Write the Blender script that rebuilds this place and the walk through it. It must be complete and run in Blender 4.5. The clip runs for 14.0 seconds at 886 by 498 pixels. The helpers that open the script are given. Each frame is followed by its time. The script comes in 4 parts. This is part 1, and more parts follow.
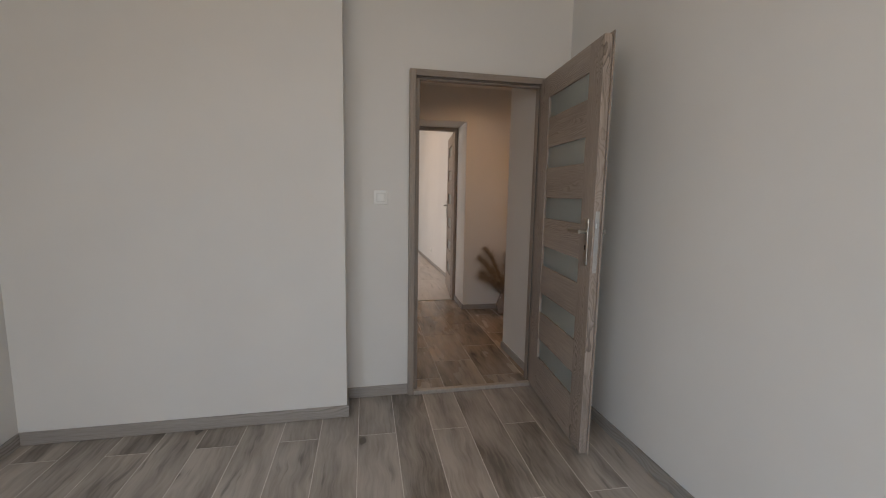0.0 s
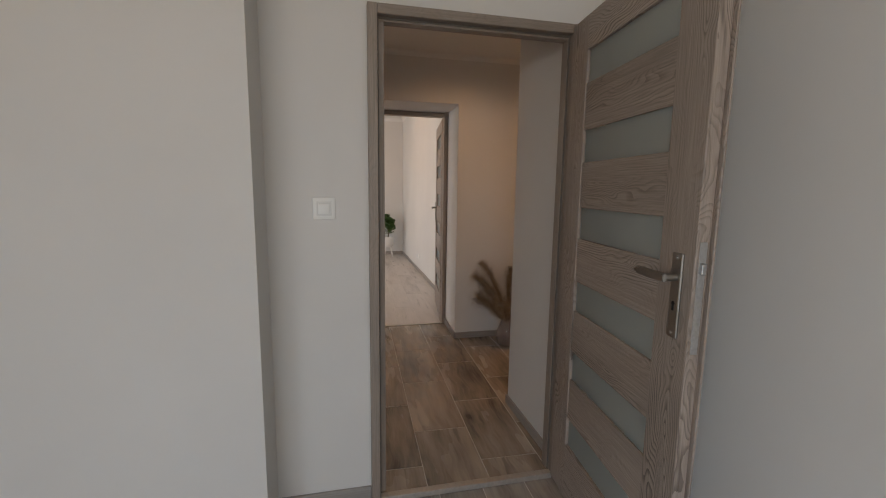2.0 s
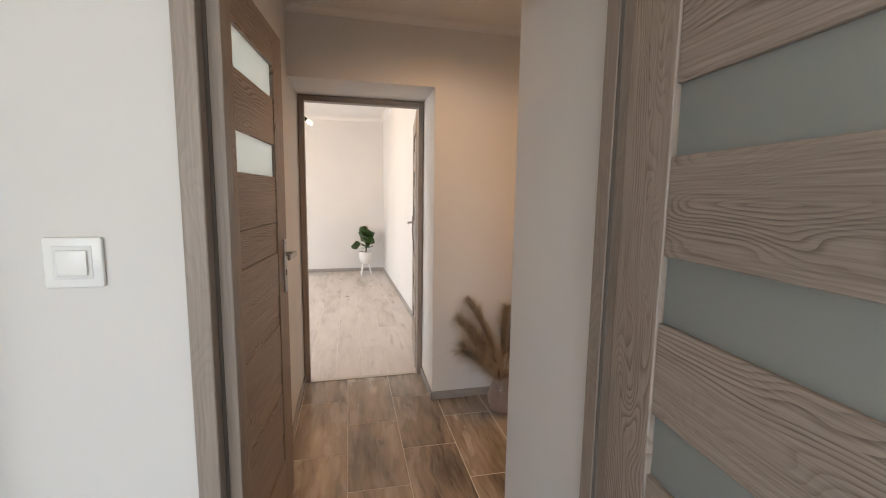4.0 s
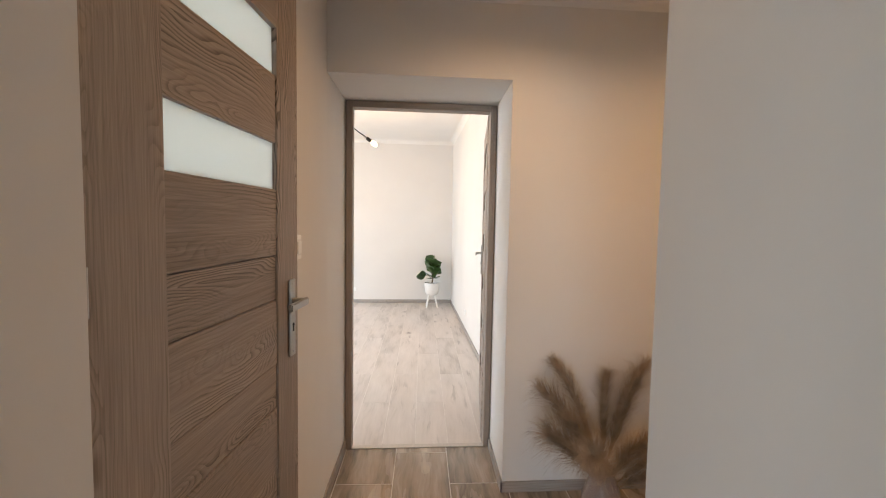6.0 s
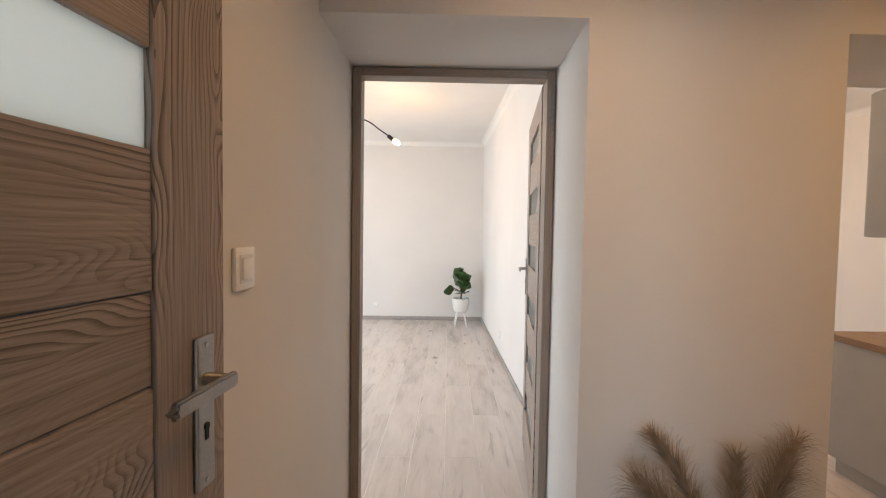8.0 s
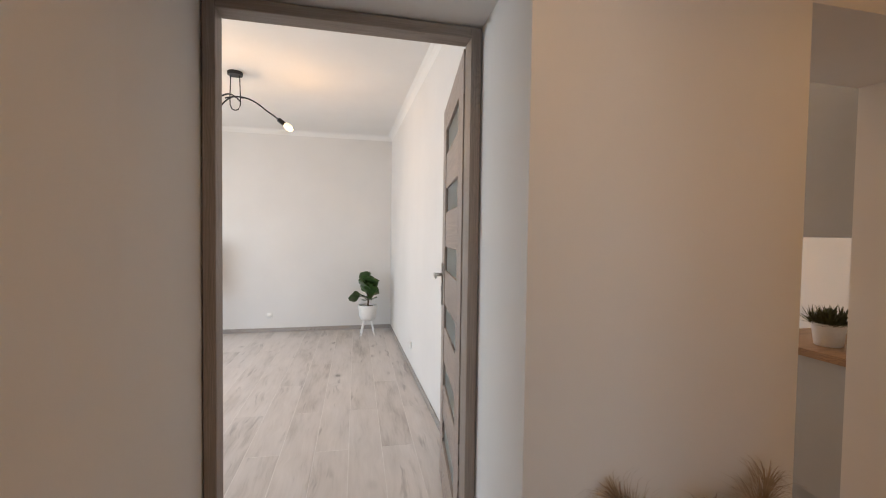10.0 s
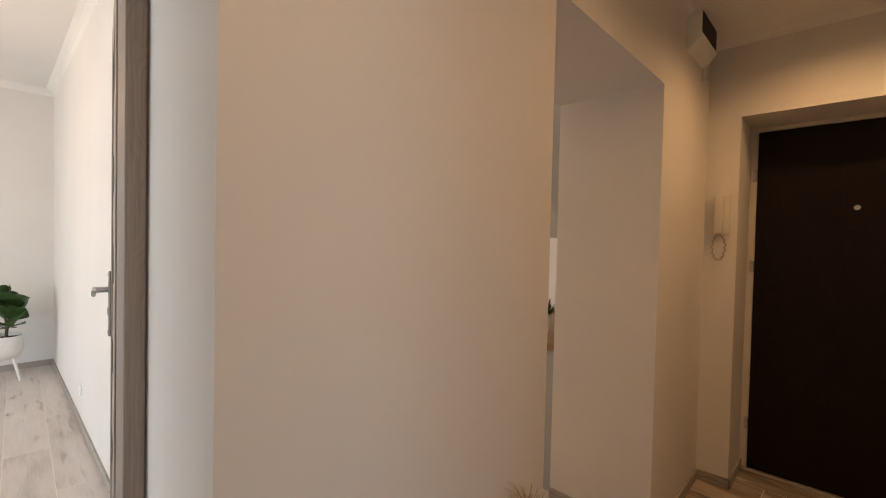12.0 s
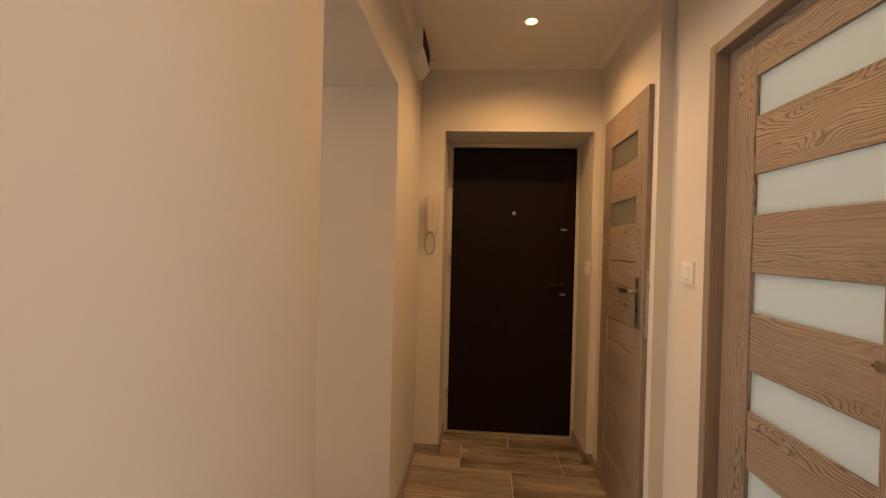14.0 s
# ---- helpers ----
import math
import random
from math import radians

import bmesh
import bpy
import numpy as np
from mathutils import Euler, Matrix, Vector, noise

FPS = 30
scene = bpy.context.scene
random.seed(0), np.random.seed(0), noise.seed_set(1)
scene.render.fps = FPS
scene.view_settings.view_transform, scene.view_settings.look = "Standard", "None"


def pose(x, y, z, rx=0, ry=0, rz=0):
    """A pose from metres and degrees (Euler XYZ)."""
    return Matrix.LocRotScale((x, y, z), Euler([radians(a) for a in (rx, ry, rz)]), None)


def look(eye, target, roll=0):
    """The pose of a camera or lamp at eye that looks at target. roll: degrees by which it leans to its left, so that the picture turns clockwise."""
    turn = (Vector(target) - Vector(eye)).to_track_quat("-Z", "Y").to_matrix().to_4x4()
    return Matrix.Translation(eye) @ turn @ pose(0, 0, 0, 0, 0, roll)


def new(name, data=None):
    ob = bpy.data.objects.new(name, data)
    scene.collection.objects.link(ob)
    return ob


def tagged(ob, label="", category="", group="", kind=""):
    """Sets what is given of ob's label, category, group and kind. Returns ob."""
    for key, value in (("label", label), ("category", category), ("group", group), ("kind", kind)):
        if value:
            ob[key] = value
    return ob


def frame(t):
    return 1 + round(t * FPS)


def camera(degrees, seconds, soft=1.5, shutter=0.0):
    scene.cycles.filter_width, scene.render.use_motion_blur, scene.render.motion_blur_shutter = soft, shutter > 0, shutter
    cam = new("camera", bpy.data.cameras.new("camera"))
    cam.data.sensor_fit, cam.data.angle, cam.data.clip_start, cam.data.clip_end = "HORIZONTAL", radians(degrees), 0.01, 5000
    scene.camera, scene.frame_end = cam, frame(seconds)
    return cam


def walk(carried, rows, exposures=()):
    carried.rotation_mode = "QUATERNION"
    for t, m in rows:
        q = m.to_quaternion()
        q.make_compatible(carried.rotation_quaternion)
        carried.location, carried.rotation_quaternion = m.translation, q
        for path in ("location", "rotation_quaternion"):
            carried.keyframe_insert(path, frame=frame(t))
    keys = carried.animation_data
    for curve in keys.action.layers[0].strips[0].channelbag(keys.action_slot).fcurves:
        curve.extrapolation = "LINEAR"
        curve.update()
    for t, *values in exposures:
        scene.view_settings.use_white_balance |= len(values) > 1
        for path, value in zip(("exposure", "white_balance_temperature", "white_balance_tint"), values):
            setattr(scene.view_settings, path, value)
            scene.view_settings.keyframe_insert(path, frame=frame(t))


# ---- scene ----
cam = camera(91.9, 14.0, soft=1.1)
PATH = [
    (0, (-0.012, 0.12, 1.31), (0.405, 2.058, 1.05), 1.0),
    (0.5, (0.03, 0.323, 1.312), (0.452, 2.259, 1.046), 1.0),
    (1, (0.088, 0.568, 1.316), (0.522, 2.502, 1.045), 1.1),
    (1.5, (0.171, 0.817, 1.347), (0.61, 2.749, 1.071), 0.9),
    (2, (0.243, 1.054, 1.361), (0.692, 2.983, 1.08), 0.8),
    (2.5, (0.331, 1.318, 1.365), (0.795, 3.242, 1.08), 0.7),
    (3, (0.447, 1.555, 1.389), (0.93, 3.475, 1.102), 0.8),
    (3.2, (0.483, 1.64, 1.392), (0.97, 3.559, 1.11), 0.9),
    (5.3, (0.72, 2.405, 1.397), (1.082, 4.365, 1.239), 1.1),
    (5.5, (0.73, 2.451, 1.39), (1.015, 4.426, 1.248), 1.1),
    (6, (0.729, 2.616, 1.377), (0.882, 4.606, 1.252), 1.0),
    (6.5, (0.698, 2.796, 1.372), (0.785, 4.792, 1.269), 1.1),
    (7, (0.692, 2.973, 1.36), (0.728, 4.971, 1.269), 1.1),
    (7.2, (0.698, 3.037, 1.356), (0.722, 5.035, 1.268), 0.9),
    (9.3, (0.734, 3.566, 1.366), (0.884, 5.559, 1.297), 1.0),
    (9.5, (0.731, 3.597, 1.364), (0.967, 5.582, 1.294), 0.8),
    (10, (0.771, 3.719, 1.355), (1.223, 5.666, 1.287), 0.8),
    (10.5, (0.865, 3.848, 1.347), (1.551, 5.725, 1.28), 0.8),
    (11, (0.945, 3.93, 1.346), (1.844, 5.716, 1.289), 1.0),
    (11.5, (0.996, 4.021, 1.342), (2.161, 5.646, 1.29), 1.2),
    (12, (1.012, 4.097, 1.34), (2.46, 5.475, 1.295), 1.3),
    (12.5, (1.025, 4.137, 1.324), (2.678, 5.263, 1.29), 1.4),
    (13, (1.063, 4.193, 1.316), (2.885, 5.019, 1.282), 1.4),
    (13.5, (1.128, 4.27, 1.311), (3.068, 4.758, 1.287), 1.5),
    (14, (1.106, 4.34, 1.324), (3.1, 4.493, 1.304), 1.4),
]
walk(cam, [(t, look(eye, target, roll)) for t, eye, target, roll in PATH],
     exposures=((0, -1.08, 7080, 16), (2, -1.06, 7050, 15.5), (3.2, -0.40, 6850, 14), (5.3, 0.24, 6500, 10), (7.2, 0.1, 6400, 10), (9.3, -0.22, 6150, 10),
                (11, -0.48, 6200, 10), (11.5, -0.47, 6300, 10), (12, -0.15, 6480, 10), (13, 0.2, 7100, 10), (14, 0.12, 7250, 10)))

# ---- light ----
world = bpy.data.worlds.new("sky")
world.use_nodes = True
scene.world = world
sky = world.node_tree.nodes.new("ShaderNodeTexSky")
sky.sky_type = "NISHITA"
sky.sun_disc = False
sky.sun_elevation, sky.sun_rotation = radians(40), radians(160)
world.node_tree.links.new(sky.outputs[0], world.node_tree.nodes["Background"].inputs[0])
world.node_tree.nodes["Background"].inputs[1].default_value = 0.10

DAY = (0.68, 0.835, 1.0)
GROUNDGLOW = (1.0, 0.69, 0.27)
WARM = (1.0, 0.55, 0.23)


def window_light(name, place, facing, w, h, power, bounce=0.4, slope=-0.45, sky_tint=DAY, rise=0.75):
    """Daylight in a window opening: the sky's share slants down into the room, the ground's share slants up."""
    for slant, color, share in ((slope, sky_tint, 1.0), (rise, GROUNDGLOW, bounce)):
        data = bpy.data.lights.new(name, "AREA")
        data.shape, data.size, data.size_y, data.energy, data.color = "RECTANGLE", w, h, power * share, color
        ob = new(name, data)
        ob.matrix_world = look(place, Vector(place) + Vector((facing[0], facing[1], slant)))


def bulb_light(name, place, power, radius=0.03, color=WARM):
    data = bpy.data.lights.new(name, "POINT")
    data.energy, data.shadow_soft_size, data.color = power, radius, color
    ob = new(name, data)
    ob.location = place
    return ob


def down_light(name, place, power):
    data = bpy.data.lights.new(name, "SPOT")
    data.energy, data.shadow_soft_size, data.color = power, 0.03, WARM
    data.spot_size, data.spot_blend = radians(156), 1.0
    ob = new(name, data)
    ob.location = place
    return ob


window_light("daylight_room", (-0.55, -2.52, 1.6), (0, 1), 1.5, 1.3, 88, 0.40, -1.4, (0.56, 0.775, 1.0), 1.5)
window_light("daylight_room_side", (-1.62, -1.0, 1.6), (1, 0), 1.3, 1.3, 88, 0.40, -1.4, (0.56, 0.775, 1.0), 1.5)
window_light("daylight_living", (-2.80, 7.3, 1.5), (1, 0), 2.9, 1.5, 118, 0.32, -0.8)
window_light("daylight_bath", (-1.52, 4.0, 1.7), (1, 0), 0.9, 0.85, 40)
window_light("daylight_kitchen", (2.4, 9.76, 1.6), (0, -1), 1.2, 1.25, 38)
window_light("daylight_store", (2.3, 0.79, 1.6), (0, 1), 0.9, 1.1, 31)
for x, power in ((1.155, 28), (2.226, 21), (3.297, 42)):
    down_light("spot_light", (x, 4.09, 2.445), power)


# ---- materials ----
def material(name):
    m = bpy.data.materials.new(name)
    m.use_nodes = True
    t = m.node_tree
    return m, t.nodes, t.links, t.nodes["Principled BSDF"]


def plain(name, color, rough=0.5, metal=0.0, grain=0.0, scale=60.0, bump=0.0, spec=0.5):
    m, n, l, p = material(name)
    p.inputs["Base Color"].default_value = (*color, 1)
    p.inputs["Roughness"].default_value = rough
    p.inputs["Metallic"].default_value = metal
    p.inputs["Specular IOR Level"].default_value = spec
    if grain or bump:
        co = n.new("ShaderNodeTexCoord")
        no = n.new("ShaderNodeTexNoise")
        no.inputs["Scale"].default_value, no.inputs["Detail"].default_value = scale, 6
        l.new(co.outputs["Object"], no.inputs["Vector"])
        if grain:
            r = n.new("ShaderNodeValToRGB")
            r.color_ramp.elements[0].position, r.color_ramp.elements[1].position = 0.3, 0.7
            r.color_ramp.elements[0].color = (*[c * (1 - grain) for c in color], 1)
            r.color_ramp.elements[1].color = (*[min(1, c * (1 + grain)) for c in color], 1)
            l.new(no.outputs[0], r.inputs[0])
            l.new(r.outputs[0], p.inputs["Base Color"])
        if bump:
            b = n.new("ShaderNodeBump")
            b.inputs["Strength"].default_value, b.inputs["Distance"].default_value = bump, 0.002
            l.new(no.outputs[0], b.inputs["Height"])
            l.new(b.outputs[0], p.inputs["Normal"])
    return m


def paint(name, color):
    """Matt emulsion with roller stipple and faint large mottling."""
    m, n, l, p = material(name)
    co = n.new("ShaderNodeTexCoord")
    big, fine = n.new("ShaderNodeTexNoise"), n.new("ShaderNodeTexNoise")
    big.inputs["Scale"].default_value, big.inputs["Detail"].default_value = 1.6, 4
    fine.inputs["Scale"].default_value, fine.inputs["Detail"].default_value = 260, 3
    l.new(co.outputs["Object"], big.inputs["Vector"])
    l.new(co.outputs["Object"], fine.inputs["Vector"])
    r = n.new("ShaderNodeValToRGB")
    r.color_ramp.elements[0].position, r.color_ramp.elements[1].position = 0.3, 0.7
    r.color_ramp.elements[0].color = (*[c * 0.965 for c in color], 1)
    r.color_ramp.elements[1].color = (*[min(1, c * 1.02) for c in color], 1)
    l.new(big.outputs[0], r.inputs[0])
    l.new(r.outputs[0], p.inputs["Base Color"])
    p.inputs["Roughness"].default_value = 0.75
    p.inputs["Specular IOR Level"].default_value = 0.25
    b = n.new("ShaderNodeBump")
    b.inputs["Strength"].default_value, b.inputs["Distance"].default_value = 0.12, 0.001
    l.new(fine.outputs[0], b.inputs["Height"])
    l.new(b.outputs[0], p.inputs["Normal"])
    return m


def wood(name, along, light, dark, rings=120.0, stretch=0.065, rough=0.5, contrast=0.24, relief=0.28):
    """Brushed timber: cathedral rings drawn out along one axis, with pores and blotches."""
    m, n, l, p = material(name)
    co, info = n.new("ShaderNodeTexCoord"), n.new("ShaderNodeObjectInfo")
    far, shift = n.new("ShaderNodeVectorMath"), n.new("ShaderNodeVectorMath")
    far.operation = "SCALE"
    far.inputs[0].default_value = (13.7, 9.1, 17.3)
    l.new(info.outputs["Random"], far.inputs["Scale"])
    l.new(co.outputs["Object"], shift.inputs[0])
    l.new(far.outputs[0], shift.inputs[1])

    def noise_of(draw, scale, detail, dist=0.0, rough_=0.5):
        mp, no = n.new("ShaderNodeMapping"), n.new("ShaderNodeTexNoise")
        sc = [1.0, 1.0, 1.0]
        sc["xyz".index(along)] = draw
        mp.inputs["Scale"].default_value = sc
        l.new(shift.outputs[0], mp.inputs["Vector"])
        no.inputs["Scale"].default_value, no.inputs["Detail"].default_value = scale, detail
        no.inputs["Distortion"].default_value, no.inputs["Roughness"].default_value = dist, rough_
        l.new(mp.outputs[0], no.inputs["Vector"])
        return no.outputs[0]

    def maths(kind, a, b, c=None):
        q = n.new("ShaderNodeMath")
        q.operation = kind
        for k, v in enumerate((a, b, c)):
            if v is None:
                continue
            if isinstance(v, (int, float)):
                q.inputs[k].default_value = v
            else:
                l.new(v, q.inputs[k])
        return q.outputs[0]

    # a plain-sawn face: the rings are circles round a pith that wanders in and out of the board
    axes = n.new("ShaderNodeSeparateXYZ")
    l.new(shift.outputs[0], axes.inputs[0])
    sway = noise_of(0.30, 5.0, 1)
    across = maths("MULTIPLY_ADD", maths("SUBTRACT", sway, 0.5), 0.09, axes.outputs[{"x": "Z", "y": "Z", "z": "X"}[along]])
    across = maths("WRAP", across, 0.11, -0.11)
    deep = maths("MULTIPLY", maths("SUBTRACT", noise_of(0.36, 6.0, 2), 0.5), 0.42)
    radius = maths("SQRT", maths("MULTIPLY_ADD", across, across, maths("MULTIPLY", deep, deep)), 0.0)
    field = maths("MULTIPLY_ADD", noise_of(0.25, 40, 2), 0.007, radius)
    saw = maths("FRACT", maths("MULTIPLY", field, rings), 0.0)
    late = n.new("ShaderNodeMapRange")
    late.interpolation_type = "SMOOTHSTEP"
    late.inputs["From Min"].default_value, late.inputs["From Max"].default_value = 0.0, 0.62
    l.new(saw, late.inputs["Value"])
    lines = late.outputs[0]
    bold = n.new("ShaderNodeMapRange")
    bold.interpolation_type = "SMOOTHSTEP"
    bold.inputs["From Min"].default_value, bold.inputs["From Max"].default_value = 0.38, 0.64
    bold.inputs["To Min"].default_value = 0.12
    l.new(noise_of(stretch * 2.2, 7, 2), bold.inputs["Value"])
    pore = noise_of(0.020, 260, 4, 0.0, 0.65)
    blot = noise_of(stretch * 2, 3.0, 3)
    lines_soft = maths("MULTIPLY", maths("SUBTRACT", lines, 0.78), maths("MULTIPLY", bold.outputs[0], contrast * 2.4))
    tone = maths("ADD", lines_soft, maths("MULTIPLY_ADD", maths("SUBTRACT", pore, 0.5), 0.95, 0.62))
    tone = maths("MULTIPLY_ADD", maths("SUBTRACT", blot, 0.5), 0.55, tone)
    r = n.new("ShaderNodeValToRGB")
    r.color_ramp.elements[0].position, r.color_ramp.elements[1].position = 0.12, 0.95
    r.color_ramp.elements[0].color, r.color_ramp.elements[1].color = (*dark, 1), (*light, 1)
    l.new(tone, r.inputs[0])
    l.new(r.outputs[0], p.inputs["Base Color"])
    p.inputs["Roughness"].default_value = rough
    b = n.new("ShaderNodeBump")
    b.inputs["Strength"].default_value, b.inputs["Distance"].default_value = relief, 0.0015
    l.new(tone, b.inputs["Height"])
    l.new(b.outputs[0], p.inputs["Normal"])
    return m


def wood_tile(name, light, mid, dark, rough=0.34, print_depth=1.0):
    """Wood-look porcelain: each piece has its own tone, broad bands, fine grain, dark veins, knots and smudges."""
    m, n, l, p = material(name)
    co, info = n.new("ShaderNodeTexCoord"), n.new("ShaderNodeObjectInfo")
    far = n.new("ShaderNodeVectorMath")
    far.operation = "SCALE"
    far.inputs[0].default_value = (31.0, 23.0, 11.0)
    l.new(info.outputs["Random"], far.inputs["Scale"])
    sh = n.new("ShaderNodeVectorMath")
    l.new(co.outputs["Object"], sh.inputs[0])
    l.new(far.outputs[0], sh.inputs[1])

    def mapped(scale_xyz, source):
        mp = n.new("ShaderNodeMapping")
        mp.inputs["Scale"].default_value = scale_xyz
        l.new(source, mp.inputs["Vector"])
        return mp.outputs[0]

    def noise_of(scale_xyz, detail, source, rough_=0.5):
        no = n.new("ShaderNodeTexNoise")
        no.inputs["Scale"].default_value, no.inputs["Detail"].default_value, no.inputs["Roughness"].default_value = 1.0, detail, rough_
        l.new(mapped(scale_xyz, source), no.inputs["Vector"])
        return no

    def maths(kind, a, b, c=None):
        q = n.new("ShaderNodeMath")
        q.operation = kind
        for k, v in enumerate((a, b, c)):
            if v is None:
                continue
            if isinstance(v, (int, float)):
                q.inputs[k].default_value = v
            else:
                l.new(v, q.inputs[k])
        return q.outputs[0]

    def ranged(value, lo, hi):
        q = n.new("ShaderNodeMapRange")
        q.interpolation_type = "SMOOTHSTEP"
        q.inputs["From Min"].default_value, q.inputs["From Max"].default_value = lo, hi
        l.new(value, q.inputs["Value"])
        return q.outputs[0]

    bend = noise_of((6, 4.5, 5), 2, sh.outputs[0])
    bow = n.new("ShaderNodeVectorMath")
    bow.operation = "MULTIPLY_ADD"
    l.new(bend.outputs["Color"], bow.inputs[0])
    bow.inputs[1].default_value = (0.065, 0.0, 0.0)
    l.new(sh.outputs[0], bow.inputs[2])
    warped = bow.outputs[0]
    band = noise_of((12, 2.4, 1), 3, warped).outputs[0]
    grain = noise_of((70, 4.5, 1), 5, warped, 0.62).outputs[0]
    cloud = noise_of((6.5, 1.5, 1), 3, sh.outputs[0], 0.55).outputs[0]
    vein = maths("MULTIPLY", ranged(noise_of((30, 2.6, 1), 3, warped).outputs[0], 0.56, 0.70),
                 ranged(noise_of((7, 2.0, 2), 1, sh.outputs[0]).outputs[0], 0.44, 0.62))
    tone = maths("MULTIPLY_ADD", maths("SUBTRACT", band, 0.5), 0.75 * print_depth, 0.5)
    tone = maths("MULTIPLY_ADD", maths("SUBTRACT", cloud, 0.5), 0.75 * print_depth, tone)
    tone = maths("MULTIPLY_ADD", maths("SUBTRACT", grain, 0.5), 0.55 * print_depth, tone)
    tone = maths("MULTIPLY_ADD", maths("SUBTRACT", info.outputs["Random"], 0.5), 0.26 * print_depth, tone)
    r = n.new("ShaderNodeValToRGB")
    e = r.color_ramp.elements
    e[0].position, e[0].color = 0.12, (*dark, 1)
    e[1].position, e[1].color = 0.84, (*light, 1)
    k = e.new(0.46)
    k.color = (*mid, 1)
    l.new(tone, r.inputs[0])
    cell = n.new("ShaderNodeTexVoronoi")
    cell.inputs["Scale"].default_value = 3.4
    l.new(mapped((1.0, 0.62, 1.0), sh.outputs[0]), cell.inputs["Vector"])
    ragged = maths("MULTIPLY_ADD", maths("SUBTRACT", noise_of((38, 16, 1), 3, sh.outputs[0]).outputs[0], 0.5), 0.16, cell.outputs["Distance"])
    split = n.new("ShaderNodeSeparateColor")
    l.new(cell.outputs["Color"], split.inputs[0])
    here = ranged(split.outputs[0], 0.26, 0.30)
    core = maths("MULTIPLY", ranged(ragged, 0.095, 0.045), here)
    halo = maths("MULTIPLY", ranged(cell.outputs["Distance"], 0.20, 0.05), here)
    blend = maths("MAXIMUM", maths("MULTIPLY", core, 0.85), maths("MAXIMUM", maths("MULTIPLY", halo, 0.30), maths("MULTIPLY", vein, 0.62 * min(1.0, print_depth))))
    mix = n.new("ShaderNodeMix")
    mix.data_type = "RGBA"
    l.new(blend, mix.inputs[0])
    l.new(r.outputs[0], mix.inputs[6])
    mix.inputs[7].default_value = (*[c * 0.55 for c in dark], 1)
    l.new(mix.outputs[2], p.inputs["Base Color"])
    rr = n.new("ShaderNodeMapRange")
    rr.inputs["To Min"].default_value, rr.inputs["To Max"].default_value = rough - 0.08, rough + 0.12
    l.new(cloud, rr.inputs["Value"])
    l.new(rr.outputs[0], p.inputs["Roughness"])
    b = n.new("ShaderNodeBump")
    b.inputs["Strength"].default_value, b.inputs["Distance"].default_value = 0.04, 0.001
    l.new(grain, b.inputs["Height"])
    l.new(b.outputs[0], p.inputs["Normal"])
    return m


def frosted(name):
    m, n, l, p = material(name)
    p.inputs["Base Color"].default_value = (0.44, 0.455, 0.44, 1)
    p.inputs["Roughness"].default_value = 0.35
    tr = n.new("ShaderNodeBsdfTranslucent")
    tr.inputs[0].default_value = (0.76, 0.775, 0.75, 1)
    mx = n.new("ShaderNodeMixShader")
    mx.inputs[0].default_value = 0.62
    l.new(p.outputs[0], mx.inputs[1])
    l.new(tr.outputs[0], mx.inputs[2])
    l.new(mx.outputs[0], n["Material Output"].inputs[0])
    return m


def glowing(name, color, power):
    m, n, l, p = material(name)
    p.inputs["Emission Color"].default_value = (*color, 1)
    p.inputs["Emission Strength"].default_value = power
    return m


PAINT = paint("wall_paint", (0.73, 0.712, 0.688))
CEIL = paint("ceiling_paint", (0.80, 0.79, 0.77))
W_LIGHT, W_DARK = (0.455, 0.376, 0.323), (0.112, 0.087, 0.073)
WOOD_X = wood("ash_grain_across", "x", W_LIGHT, W_DARK)
WOOD_Z = wood("ash_grain_upright", "z", W_LIGHT, W_DARK)
FRAME_X = wood("lining_grain_across", "x", (0.37, 0.305, 0.259), (0.15, 0.118, 0.098), rings=110, stretch=0.05, contrast=0.07)
FRAME_Z = wood("lining_grain_upright", "z", (0.37, 0.305, 0.259), (0.15, 0.118, 0.098), rings=110, stretch=0.05, contrast=0.07)
SKIRT_X = wood("skirting_grain_x", "x", (0.44, 0.40, 0.37), (0.17, 0.152, 0.138), rings=60, stretch=0.04, contrast=0.16)
SKIRT_Y = wood("skirting_grain_y", "y", (0.44, 0.40, 0.37), (0.17, 0.152, 0.138), rings=60, stretch=0.04, contrast=0.16)
# plank tile, its colours raised to carry the brighter rooms' daylight
TILE_ROOM = wood_tile("plank_tile_glaze", (0.67, 0.618, 0.58), (0.545, 0.495, 0.458), (0.27, 0.235, 0.205), 0.34, 0.72)
# the same tile with the dimmer bedroom light put into its darker colours
TILE_ROOM_SHADED = wood_tile("shaded_plank_tile_glaze", (0.47, 0.42, 0.378), (0.325, 0.285, 0.252), (0.15, 0.128, 0.11), 0.30, 1.3)
TILE_HALL = wood_tile("hall_tile_glaze", (0.47, 0.395, 0.325), (0.29, 0.238, 0.19), (0.10, 0.082, 0.066), 0.24, 1.25)
GROUT = plain("grout", (0.70, 0.665, 0.625), 0.9, grain=0.1, scale=40, bump=0.2)
GLASS = frosted("frosted_glass")
NICKEL = plain("brushed_nickel", (0.42, 0.40, 0.37), 0.32, 1.0, grain=0.08, scale=300)
STEEL = plain("galvanised_steel", (0.5, 0.5, 0.5), 0.4, 1.0, grain=0.1, scale=120)
SEAL = plain("rubber_seal", (0.12, 0.098, 0.083), 0.7)
BLACK = plain("black_hole", (0.012, 0.012, 0.012), 0.8)
PLASTIC = plain("white_plastic", (0.86, 0.86, 0.84), 0.3, grain=0.02, scale=8)
